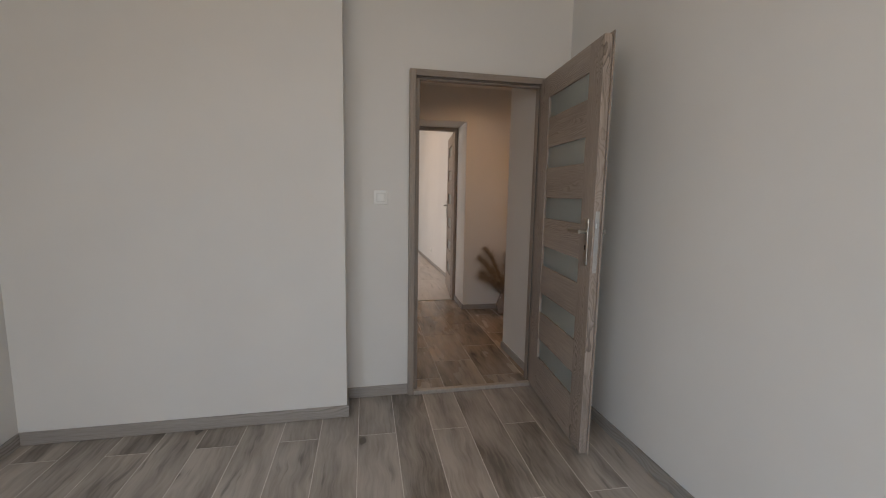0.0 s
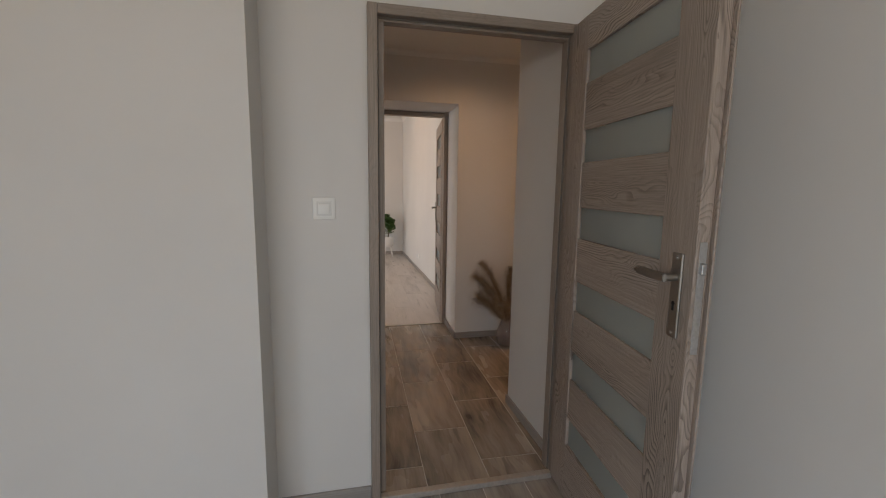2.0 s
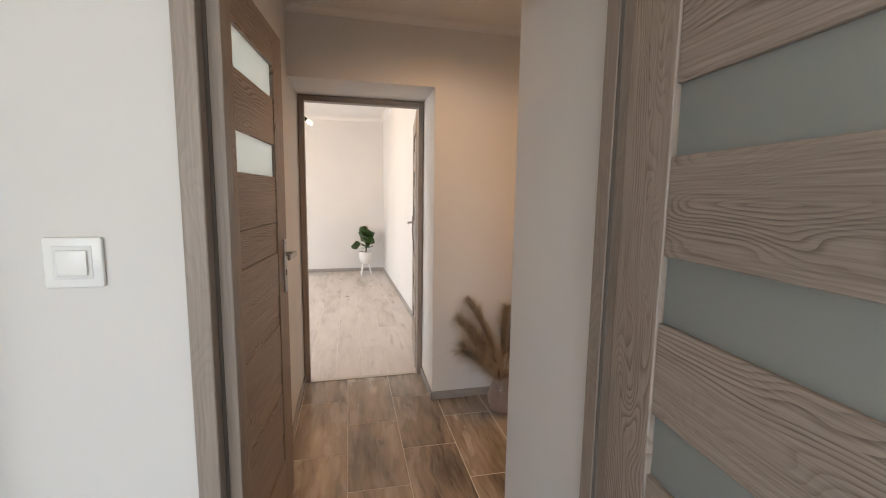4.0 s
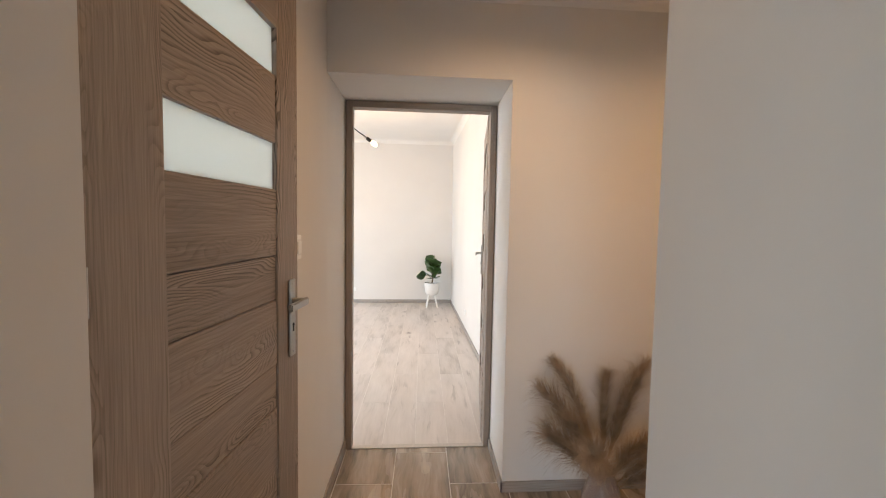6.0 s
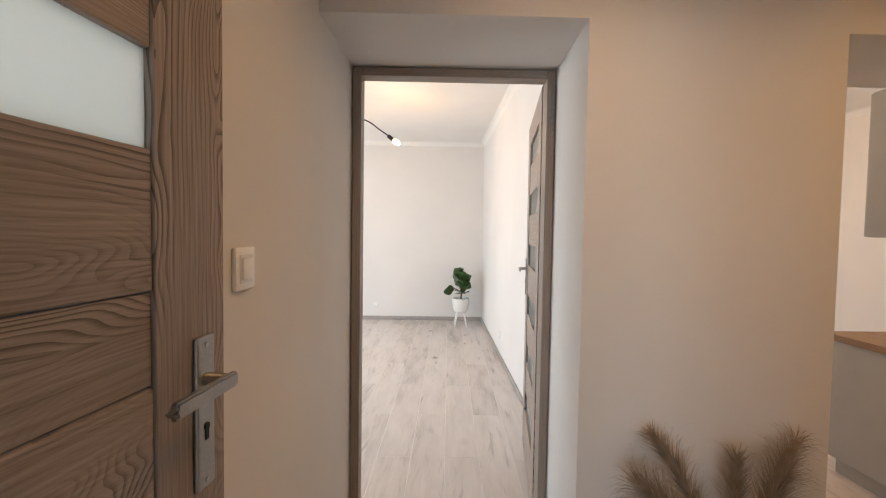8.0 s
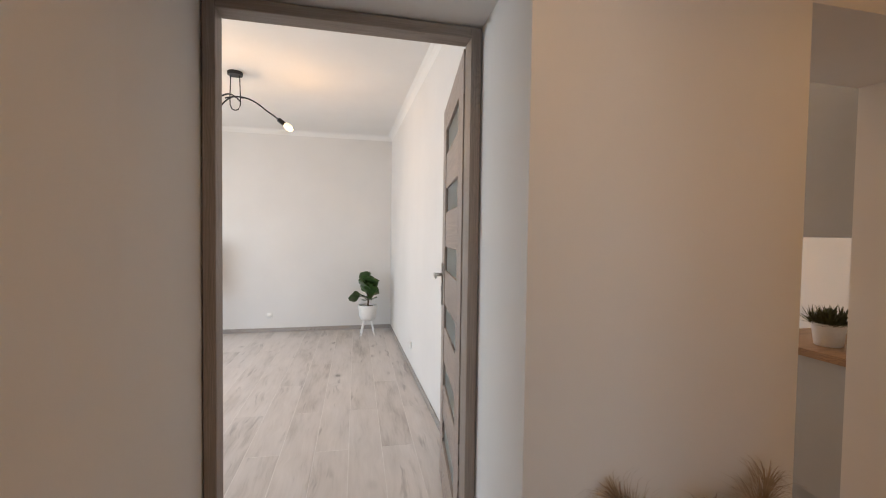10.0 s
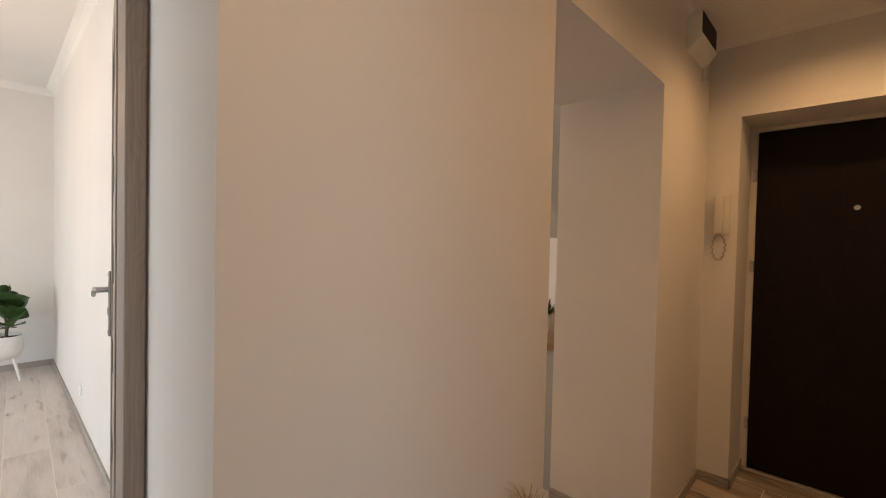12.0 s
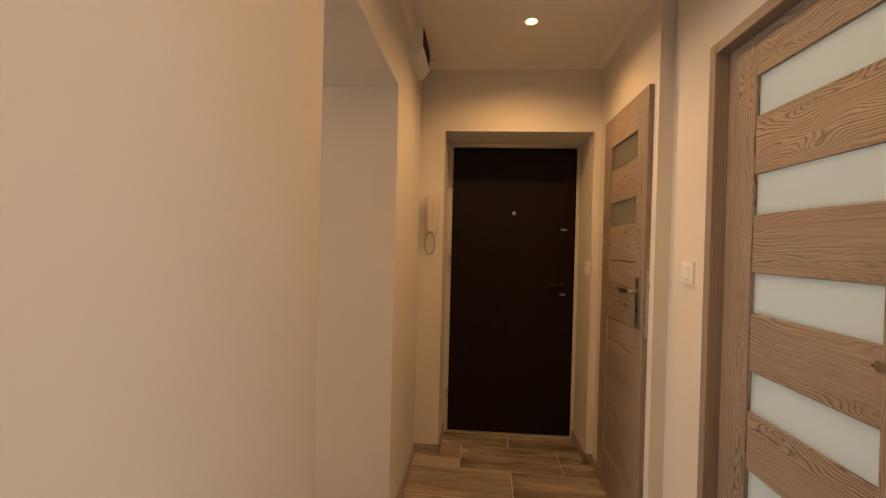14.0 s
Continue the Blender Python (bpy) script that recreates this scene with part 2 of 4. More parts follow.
DARKDOOR = wood("entrance_veneer", "z", (0.013, 0.0068, 0.0042), (0.006, 0.0033, 0.0023), rings=60, stretch=0.03, rough=0.42, relief=0.08)
IVORY = plain("ivory_plastic", (0.66, 0.63, 0.57), 0.4, grain=0.03, scale=8)
CORD = plain("cord_plastic", (0.42, 0.39, 0.35), 0.45)
DARKDOOR.node_tree.nodes["Principled BSDF"].inputs["Specular IOR Level"].default_value = 0.2
PLASTIC_SHADE = plain("plastic_gap_shade", (0.76, 0.76, 0.74), 0.5)
BLACKMETAL = plain("black_metal", (0.02, 0.02, 0.022), 0.4, 0.6, grain=0.2, scale=90)
BULB = glowing("bulb_glow", (1.0, 0.66, 0.30), 2.0)
SPOTGLOW = glowing("downlight_glow", (1.0, 0.68, 0.34), 3.2)
CABINET = plain("grey_cabinet_front", (0.40, 0.41, 0.41), 0.45, grain=0.03, scale=6)
WORKTOP = wood("oak_worktop", "x", (0.36, 0.23, 0.13), (0.17, 0.10, 0.055), rings=80, stretch=0.05)
PINE = wood("pine", "z", (0.62, 0.44, 0.26), (0.42, 0.27, 0.14), rings=70, stretch=0.05)
LINEN = plain("printed_canvas", (0.56, 0.52, 0.46), 0.85, grain=0.04, scale=300, bump=0.2)
LINEN_DARK = plain("canvas_print_ink", (0.36, 0.31, 0.26), 0.85, grain=0.08, scale=120)
LEAF = plain("fig_leaf", (0.050, 0.098, 0.028), 0.35, grain=0.35, scale=20, bump=0.3)
STEM = plain("plant_stem", (0.12, 0.085, 0.05), 0.7, grain=0.2, scale=80)
POTWHITE = plain("white_ceramic", (0.80, 0.79, 0.77), 0.4, grain=0.04, scale=30, bump=0.3)
SOIL = plain("potting_soil", (0.05, 0.035, 0.025), 0.95, grain=0.4, scale=120, bump=0.6)
HERB = plain("herb_leaf", (0.075, 0.080, 0.030), 0.6, grain=0.4, scale=60)
PAMPAS = plain("pampas_plume", (0.34, 0.265, 0.192), 0.9, grain=0.35, scale=25)
PAMPAS_STEM = plain("pampas_stem", (0.20, 0.15, 0.09), 0.8, grain=0.2, scale=60)
STRIP = plain("threshold_strip", (0.50, 0.46, 0.42), 0.4, 0.5, grain=0.1, scale=80)


def vase_glass(name):
    m, n, l, p = material(name)
    p.inputs["Base Color"].default_value = (0.80, 0.68, 0.62, 1)
    p.inputs["Roughness"].default_value = 0.12
    p.inputs["Transmission Weight"].default_value = 0.75
    p.inputs["IOR"].default_value = 1.45
    return m


VASE = vase_glass("tinted_glass")


# ---- building helpers ----
def box(bm, x0, x1, y0, y1, z0, z1, bevel=0.0):
    r = bmesh.ops.create_cube(bm, size=1)
    vs = r["verts"]
    for v in vs:
        v.co = Vector((x0 + (v.co.x + 0.5) * (x1 - x0), y0 + (v.co.y + 0.5) * (y1 - y0), z0 + (v.co.z + 0.5) * (z1 - z0)))
    if bevel:
        es = {e for v in vs for e in v.link_edges}
        bmesh.ops.bevel(bm, geom=list(es), offset=bevel, segments=2, affect="EDGES", profile=0.5)
    return bm


def boxed(*args, bevel=0.0):
    return box(bmesh.new(), *args, bevel=bevel)


def part(name, bm, mat, parent=None, label="", smooth=False):
    me = bpy.data.meshes.new(name)
    bm.normal_update()
    bm.to_mesh(me)
    bm.free()
    me.materials.append(mat)
    if smooth:
        me.shade_smooth()
        me.set_sharp_from_angle(angle=radians(40))
    ob = new(name, me)
    if parent:
        ob.parent = parent
    if label:
        ob["label"] = label
    return ob


def thing(name, m, label, category, group=""):
    ob = new(name)
    ob.empty_display_size = 0.05
    ob.matrix_world = m
    return tagged(ob, label, category, group)


def structure(name, bm, mat, label, category):
    return tagged(part(name, bm, mat), label, category, kind="structure")


def lathe(bm, profile, segments=32, x=0.0, y=0.0):
    rings = [[bm.verts.new((x + r * math.cos(2 * math.pi * k / segments), y + r * math.sin(2 * math.pi * k / segments), z))
              for k in range(segments)] for r, z in profile]
    for a, b in zip(rings, rings[1:]):
        for k in range(segments):
            bm.faces.new((a[k], a[(k + 1) % segments], b[(k + 1) % segments], b[k]))
    bm.faces.new(list(reversed(rings[0])))
    bm.faces.new(rings[-1])
    return bm


def tube(bm, points, radius, segments=10, taper=1.0):
    pts = [Vector(q) for q in points]
    rings = []
    for i, q in enumerate(pts):
        d = (pts[min(i + 1, len(pts) - 1)] - pts[max(i - 1, 0)]).normalized()
        up = Vector((0, 0, 1)) if abs(d.z) < 0.9 else Vector((1, 0, 0))
        u = d.cross(up).normalized()
        w = d.cross(u)
        r = radius * (1 + (taper - 1) * i / max(1, len(pts) - 1))
        rings.append([bm.verts.new(q + r * (math.cos(2 * math.pi * k / segments) * u + math.sin(2 * math.pi * k / segments) * w))
                      for k in range(segments)])
    for a, b in zip(rings, rings[1:]):
        for k in range(segments):
            bm.faces.new((a[k], a[(k + 1) % segments], b[(k + 1) % segments], b[k]))
    bm.faces.new(list(reversed(rings[0])))
    bm.faces.new(rings[-1])
    bmesh.ops.recalc_face_normals(bm, faces=bm.faces[:])
    return bm


def wall(name, boxes, label="white painted plaster wall, matt and smooth"):
    bm = bmesh.new()
    for x0, x1, y0, y1, z0, z1 in boxes:
        box(bm, x0, x1, y0, y1, z0 if z0 else -0.10, z1)
    return structure(name, bm, PAINT, label, "wall")


# ---- walls ----
H1, HH = 2.72, 2.46
TOP = 2.80
wall("wall_room_left", [(-1.85, -1.70, -2.75, -1.70, 0, TOP), (-1.85, -1.70, -0.30, 2.82, 0, TOP),
                        (-1.85, -1.70, -1.70, -0.30, 0, 0.9), (-1.85, -1.70, -1.70, -0.30, 2.3, TOP)])
wall("wall_room_back", [(-1.70, -1.30, -2.75, -2.60, 0, TOP), (0.40, 1.40, -2.75, -2.60, 0, TOP),
                        (-1.30, 0.40, -2.75, -2.60, 0, 0.9), (-1.30, 0.40, -2.75, -2.60, 2.3, TOP)])
wall("wall_room_right", [(1.40, 1.52, -2.75, 2.82, 0, TOP)])
wall("wall_room_front", [(-1.85, 0.345, 2.82, 2.89, 0, TOP), (1.233, 1.52, 2.82, 2.89, 0, TOP),
                         (0.345, 1.233, 2.82, 2.89, 2.045, TOP)])
wall("wall_pier", [(-1.70, -0.048, 2.59, 2.82, 0, TOP)])
wall("wall_hall_left", [(0.18, 0.312, 2.89, 3.20, 0, TOP), (0.18, 0.33, 3.975, 4.706, 0, TOP), (0.18, 0.33, 3.20, 3.975, 2.03, TOP)])
wall("wall_hall_right", [(1.248, 1.40, 2.89, 3.48, 0, TOP)])
wall("wall_corridor_south", [(1.40, 1.885, 3.40, 3.53, 0, TOP), (2.69, 2.97, 3.40, 3.53, 0, TOP), (1.885, 2.69, 3.40, 3.53, 2.04, TOP)])
wall("wall_corridor_south_end", [(2.97, 3.04, 3.46, 3.59, 0, TOP), (3.62, 3.806, 3.46, 3.59, 0, TOP), (3.04, 3.62, 3.46, 3.59, 2.03, TOP)])
wall("wall_entrance", [(3.806, 4.14, 3.40, 3.632, 0, TOP), (3.806, 4.14, 4.549, 4.706, 0, TOP), (3.806, 4.14, 3.632, 4.549, 2.04, TOP),
                       (4.20, 4.30, 3.40, 5.20, 0, TOP)])
front = wall("wall_living_front", [(0.18, 0.33, 4.706, 5.25, 0, TOP), (1.215, 1.58, 4.706, 5.25, 0, TOP), (0.33, 1.215, 4.706, 5.25, 2.070, TOP),
                                   (-2.90, 0.18, 5.10, 5.25, 0, TOP)])
for v in front.data.vertices:      # the deep reveal runs slightly askew
    if v.co.y > 5.2 and 0.3 < v.co.x < 1.3:
        v.co.x += 0.022
wall("wall_kitchen_front", [(1.58, 2.084, 4.706, 5.20, 0, TOP), (3.024, 4.20, 4.706, 5.20, 0, TOP), (2.084, 3.024, 4.706, 5.20, 2.038, TOP)],
     "white painted plaster wall with an opening to the kitchen")
wall("wall_kitchen_stub", [(4.30, 5.35, 5.05, 5.20, 0, TOP)])
wall("wall_living_right", [(1.43, 1.58, 5.25, 9.86, 0, TOP)])
wall("wall_living_back", [(-3.05, 1.78, 9.86, 10.0, 0, TOP), (3.05, 5.35, 9.86, 10.0, 0, TOP), (1.78, 3.05, 9.86, 10.0, 0, 0.95), (1.78, 3.05, 9.86, 10.0, 2.3, TOP)])
wall("wall_living_left", [(-3.05, -2.90, 5.10, 5.8, 0, TOP), (-3.05, -2.90, 8.8, 9.86, 0, TOP), (-3.05, -2.90, 5.8, 8.8, 0, 0.75),
                          (-3.05, -2.90, 5.8, 8.8, 2.3, TOP)])
wall("wall_kitchen_right", [(5.20, 5.35, 5.20, 9.86, 0, TOP)])
wall("wall_bath_left", [(-1.75, -1.60, 2.89, 3.5, 0, TOP), (-1.75, -1.60, 4.5, 5.10, 0, TOP), (-1.75, -1.60, 3.5, 4.5, 0, 1.25), (-1.75, -1.60, 3.5, 4.5, 2.2, TOP)])
wall("wall_store", [(1.52, 1.8, 0.55, 0.70, 0, TOP), (2.8, 3.2, 0.55, 0.70, 0, TOP), (1.8, 2.8, 0.55, 0.70, 0, 1.0), (1.8, 2.8, 0.55, 0.70, 2.2, TOP),
                    (2.97, 3.10, 0.70, 3.40, 0, TOP), (3.10, 3.95, 2.3, 2.42, 0, TOP), (3.806, 3.95, 2.42, 3.40, 0, TOP), (1.40, 1.52, 2.89, 3.40, 0, TOP)])


def slab(name, x0, x1, y0, y1, z, label="white painted ceiling, smooth and matt"):
    return structure(name, boxed(x0, x1, y0, y1, z, z + 0.4 - (z - 2.46)), CEIL, label, "ceiling")


slab("ceiling_room", -1.70, 1.40, -2.60, 2.59, H1)
slab("ceiling_room_bay", -0.048, 1.40, 2.59, 2.82, H1)
slab("ceiling_hall", 0.312, 1.25, 2.89, 4.706, HH)
slab("ceiling_corridor", 1.25, 3.806, 3.48, 4.706, HH)
slab("ceiling_living", -2.90, 1.43, 5.25, 9.86, H1)
slab("ceiling_kitchen", 1.58, 5.20, 5.20, 9.86, H1)
slab("ceiling_bath", -1.60, 0.18, 2.89, 5.10, HH)
slab("ceiling_store", 1.52, 3.80, 0.70, 3.40, HH)


def cornice(name, x0, y0, x1, y1, nx, ny, z, s=0.035):
    """A small plaster cove along a wall whose room side is the way (nx, ny)."""
    bm = bmesh.new()
    prof = [(0, 0), (0, -s), (s * 0.25, -s * 0.55), (s * 0.55, -s * 0.25), (s, 0)]
    rows = [[bm.verts.new((px + nx * a, py + ny * a, z + b)) for a, b in prof] for px, py in ((x0, y0), (x1, y1))]
    for k in range(len(prof)):
        j = (k + 1) % len(prof)
        bm.faces.new((rows[0][k], rows[0][j], rows[1][j], rows[1][k]))
    bm.faces.new(rows[0])
    bm.faces.new(list(reversed(rows[1])))
    bmesh.ops.recalc_face_normals(bm, faces=bm.faces[:])
    return structure(name, bm, CEIL, "thin white plaster cornice under the ceiling", "cornice")


for x0, y0, x1, y1, nx, ny, z in [
        (0.33, 4.706, 3.806, 4.706, 0, -1, HH), (3.806, 3.59, 3.806, 4.706, -1, 0, HH), (0.33, 3.22, 0.33, 4.706, 1, 0, HH),
        (1.40, 3.53, 2.97, 3.53, 0, 1, HH), (2.97, 3.59, 3.806, 3.59, 0, 1, HH), (1.248, 2.89, 1.248, 3.48, -1, 0, HH)]:
    cornice("trim", x0, y0, x1, y1, nx, ny, z)
for x0, y0, x1, y1, nx, ny, z in [
        (-2.90, 9.86, 1.43, 9.86, 0, -1, H1), (1.43, 5.25, 1.43, 9.86, -1, 0, H1), (5.20, 5.20, 5.20, 9.86, -1, 0, H1)]:
    cornice("trim", x0, y0, x1, y1, nx, ny, z, 0.06)


def skirting(x0, y0, x1, y1, nx, ny):
    t, low = 0.012, -0.022 if max(y0, y1) < 2.83 else 0.0
    h = low + (0.070 if low else 0.056)
    ax = abs(x1 - x0) > abs(y1 - y0)
    xs, ys = sorted((x0, x1)), sorted((y0, y1))
    if ax:
        ys = sorted((y0, y0 + ny * t))
    else:
        xs = sorted((x0, x0 + nx * t))
    bm = boxed(xs[0], xs[1], ys[0], ys[1], low + 0.001, h, bevel=0.002)
    return structure("baseboard", bm, SKIRT_X if ax else SKIRT_Y, "grey-brown wood-look tile skirting along the wall", "baseboard")


for run in [
        (-1.70, -2.60, -1.70, 2.578, 1, 0), (-1.70, 2.59, -0.036, 2.59, 0, -1), (-0.048, 2.59, -0.048, 2.808, 1, 0), (-0.048, 2.82, 0.341, 2.82, 0, -1),
        (1.40, -2.60, 1.40, 2.82, -1, 0), (-1.30, -2.60, 1.388, -2.60, 0, 1),
        (1.248, 2.89, 1.248, 3.492, -1, 0), (0.312, 2.89, 0.312, 3.19, 1, 0), (0.33, 3.98, 0.33, 4.706, 1, 0),
        (1.203, 4.706, 2.096, 4.706, 0, -1), (2.084, 4.706, 2.084, 5.20, 1, 0),
        (3.012, 4.706, 3.794, 4.706, 0, -1), (3.024, 4.706, 3.024, 5.20, -1, 0),
        (3.806, 4.537, 3.806, 4.706, -1, 0), (3.794, 4.549, 4.14, 4.549, 0, -1), (3.794, 3.632, 4.14, 3.632, 0, 1), (3.806, 3.59, 3.806, 3.644, -1, 0),
        (2.69, 3.53, 2.97, 3.53, 0, 1), (3.66, 3.59, 3.794, 3.59, 0, 1),
        (1.43, 5.25, 1.43, 9.848, -1, 0), (-2.90, 9.86, 1.43, 9.86, 0, -1), (-2.90, 5.25, -2.90, 9.86, 1, 0),
        (5.20, 5.20, 5.20, 9.86, -1, 0)]:
    skirting(*run)


for x, side in ((0.33, 1), (1.215, -1)):      # along the askew reveal
    bm = boxed(*sorted((x, x + side * 0.012)), 4.694 if side < 0 else 4.706, 5.15, 0.001, 0.056, bevel=0.002)
    for v in bm.verts:
        v.co.x += 0.0404 * (v.co.y - 4.706)
    structure("baseboard", bm, SKIRT_Y, "grey-brown wood-look tile skirting in the door reveal", "baseboard")


# ---- doors ----
def door_frame(name, x0, x1, h, y0, y1, m, label, stops=True, foot=0.0, lip=0.028):
    """A lining with a rebate and a dark seal; its room side is the way -y."""
    f = tagged(new(name), label, "door frame", kind="structure")
    f.matrix_world = m
    w = 0.038
    part("jamb", boxed(x0, x0 + w, y0, y1, foot, h, bevel=0.003), FRAME_Z, f)
    part("jamb", boxed(x1 - w, x1, y0, y1, foot, h, bevel=0.003), FRAME_Z, f)
    part("header", boxed(x0 + w, x1 - w, y0 + 0.001, y1, h - w, h, bevel=0.003), FRAME_X, f)
    if not stops:
        return f
    a, b = y0 + 0.042, y1 - 0.006
    part("stop", boxed(x0 + w, x0 + w + lip, a, b, 0.0, h - w - 0.014, bevel=0.002), FRAME_Z, f)
    part("stop", boxed(x1 - w - 0.009, x1 - w, a, b, 0.0, h - w - 0.014, bevel=0.002), FRAME_Z, f)
    part("stop", boxed(x0 + w, x1 - w, a, b, h - w - 0.014, h - w, bevel=0.002), FRAME_X, f)
    part("seal", boxed(x0 + w, x0 + w + 0.006, a - 0.005, a, 0.0, h - w - 0.006), SEAL, f, "dark rubber seal")
    part("seal", boxed(x1 - w - 0.006, x1 - w, a - 0.005, a, 0.0, h - w - 0.006), SEAL, f, "dark rubber seal")
    part("seal", boxed(x0 + w, x1 - w, a - 0.005, a, h - w - 0.006, h - w), SEAL, f, "dark rubber seal")
    return f


def handle_set(leaf, x, y, z, side, toward, reach=0.125):
    """A long plate, lever and keyhole on one face. side: -1 on the front face, 1 on the back; toward: the way of the lever."""
    s = side
    ys = sorted((y, y + s * 0.008))
    plate = part("handle_plate", boxed(x - 0.020, x + 0.020, ys[0], ys[1], z - 0.165, z + 0.065, bevel=0.003), NICKEL, leaf, "brushed nickel plate")
    bm = bmesh.new()
    tube(bm, [(x, y + s * 0.006, z), (x, y + s * 0.045, z)], 0.010, 16)
    part("handle_neck", bm, NICKEL, plate, smooth=True)
    ys = sorted((y + s * 0.040, y + s * 0.052))
    xs = sorted((x - toward * 0.012, x + toward * reach))
    bm = boxed(xs[0], xs[1], ys[0], ys[1], z - 0.011, z + 0.011)
    free = xs[0] if toward < 0 else xs[1]
    bmesh.ops.bevel(bm, geom=[e for e in bm.edges if all(abs(v.co.x - free) < 1e-5 for v in e.verts) and abs(e.verts[0].co.y - e.verts[1].co.y) > 1e-4],
                    offset=0.009, segments=5, affect="EDGES")
    bmesh.ops.bevel(bm, geom=bm.edges[:], offset=0.003, segments=2, affect="EDGES")
    part("lever", bm, NICKEL, plate, "brushed nickel lever", smooth=True)
    ys = sorted((y + s * 0.0075, y + s * 0.0095))
    bm = bmesh.new()
    tube(bm, [(x, ys[0], z - 0.071), (x, ys[1], z - 0.071)], 0.0058, 14)
    box(bm, x - 0.0036, x + 0.0036, ys[0], ys[1], z - 0.091, z - 0.071)
    part("keyhole", bm, BLACK, plate)
    for dz in (0.052, -0.152):
        bm = bmesh.new()
        tube(bm, [(x, y + s * 0.007, z + dz), (x, y + s * 0.0098, z + dz)], 0.004, 12)
        part("screw", bm, STEEL, plate)
    return plate


def door_leaf(name, m, w, glazed, label, lip=1, h0=0.008, h1=2.03, handles=(-1, 1), stile=0.142, drop=0.0, hz=1.135, reach=0.125, hinge_stile=0.0):
    """Local x runs from the hinge to the free edge, the front face looks the way -y, the leaf is 40 mm thick.
    lip: the face (1 back, -1 front) whose rebate overlaps the frame."""
    d = tagged(new(name), label, "door", kind="structure")
    d.matrix_world = m
    T = 0.038
    left = hinge_stile or stile
    part("stile", boxed(0.0, left, 0, T, h0, h1, bevel=0.0025), WOOD_Z, d)
    part("stile", boxed(w - stile, w, 0, T, h0, h1, bevel=0.0025), WOOD_Z, d)
    part("top_rail", boxed(left, w - stile, 0.001, T - 0.001, 1.90 - drop, h1 - 0.001), WOOD_X, d)
    part("bottom_rail", boxed(left, w - stile, 0.001, T - 0.001, h0 + 0.001, 0.25 - drop), WOOD_X, d)
    for k in range(6):
        gt = 1.90 - drop - 0.305 * k
        gb = gt - 0.125
        if k in glazed:
            part("glass_strip", boxed(left, w - stile, 0.014, T - 0.014, gb - 0.002, gt + 0.002), GLASS, d, "frosted glass strip")
        else:
            part("infill_board", boxed(left, w - stile, 0.007, T - 0.007, gb + 0.002, gt - 0.002, bevel=0.002), WOOD_X, d)
        if k < 5:
            part("board", boxed(left + 0.0005, w - stile - 0.0005, 0.004, T - 0.004, gb - 0.18, gb, bevel=0.003), WOOD_X, d)
    if lip:
        ys = (T, T + 0.008) if lip > 0 else (-0.008, 0.0)
        part("rebate_lip", boxed(w - 0.06, w + 0.013, ys[0], ys[1], h0, h1 + 0.013, bevel=0.003), WOOD_Z, d)
        part("rebate_lip", boxed(0.0, 0.06, ys[0], ys[1], h0, h1 + 0.013, bevel=0.003), WOOD_Z, d)
    e = part("lock_plate", boxed(w - 0.001, w + 0.0018, 0.010, 0.030, 0.94, 1.235, bevel=0.0005), STEEL, d, "steel lock faceplate")
    part("latch", boxed(w, w + 0.011, 0.013, 0.027, 1.152, 1.182, bevel=0.003), STEEL, e)
    for s in handles:
        y = 0.0 if s < 0 else T
        if lip > 0 and s > 0:
            y = T
        handle_set(d, w - 0.056 + (0.125 - reach) * 0.4, y, hz, s, -1, reach)
    return d


def hinge_pair(d, x, y, zs, half=0.05):
    for z in zs:
        bm = bmesh.new()
        tube(bm, [(x, y, z - half), (x, y, z + half)], 0.008, 12)
        hg = part("hinge", bm, STEEL, d, "steel hinge", smooth=True)


# room door, standing open at a right angle
door_frame("door_frame_1", 0.342, 1.238, 2.048, 2.785, 2.880, pose(0, 0, 0), "grey-brown wood-grain door lining round the bedroom doorway", foot=-0.021)
d1 = door_leaf("door_1", pose(1.188, 2.775, 0, 0, 0, -95.8), 0.830, range(6), "open grey-brown wood door with six frosted glass strips")
hinge_pair(d1, -0.006, 0.045, (0.30, 1.10, 1.80))
# living room door, open against the wall
door_frame("door_frame_2", 0.353, 1.231, 2.066, 5.15, 5.226, pose(0, 0, 0), "grey-brown wood-grain door lining in a deep white reveal", stops=False)
d2 = door_leaf("door_2", pose(1.230, 5.236, 0, 0, 0, 81.8), 0.825, range(6), "open grey-brown wood door with frosted strips in the bright room", lip=-1)
# bathroom door, ajar
structure("door_frame_3", boxed(0.20, 0.322, 3.945, 3.9745, 0.0, 2.029, bevel=0.002), FRAME_Z, "wood-grain lining of the bathroom door", "door frame")
door_leaf_bath = door_leaf("door_3", pose(0.293, 3.212, 0, 0, 0, 83.3), 0.762, (0, 1), "wood-grain door standing ajar, two frosted glass strips at top", lip=0, drop=0.012, handles=(-1,), hinge_stile=0.172)
hinge_pair(door_leaf_bath, -0.003, -0.006, (0.30, 1.275, 1.80), 0.034)
# glazed door in the corridor, shut, set back in its lining
door_frame("door_frame_4", 1.885, 2.69, 2.04, -3.535, -3.40, pose(4.575, 0, 0, 0, 0, 180), "wood-grain lining of the glazed corridor door", stops=False)
d4 = door_leaf("door_4", pose(2.650, 3.488, 0, 0, 0, 180), 0.724, range(6), "closed wood-grain door with six lit frosted glass strips", lip=0, drop=0.030, hz=1.102, h1=2.0, reach=0.074)
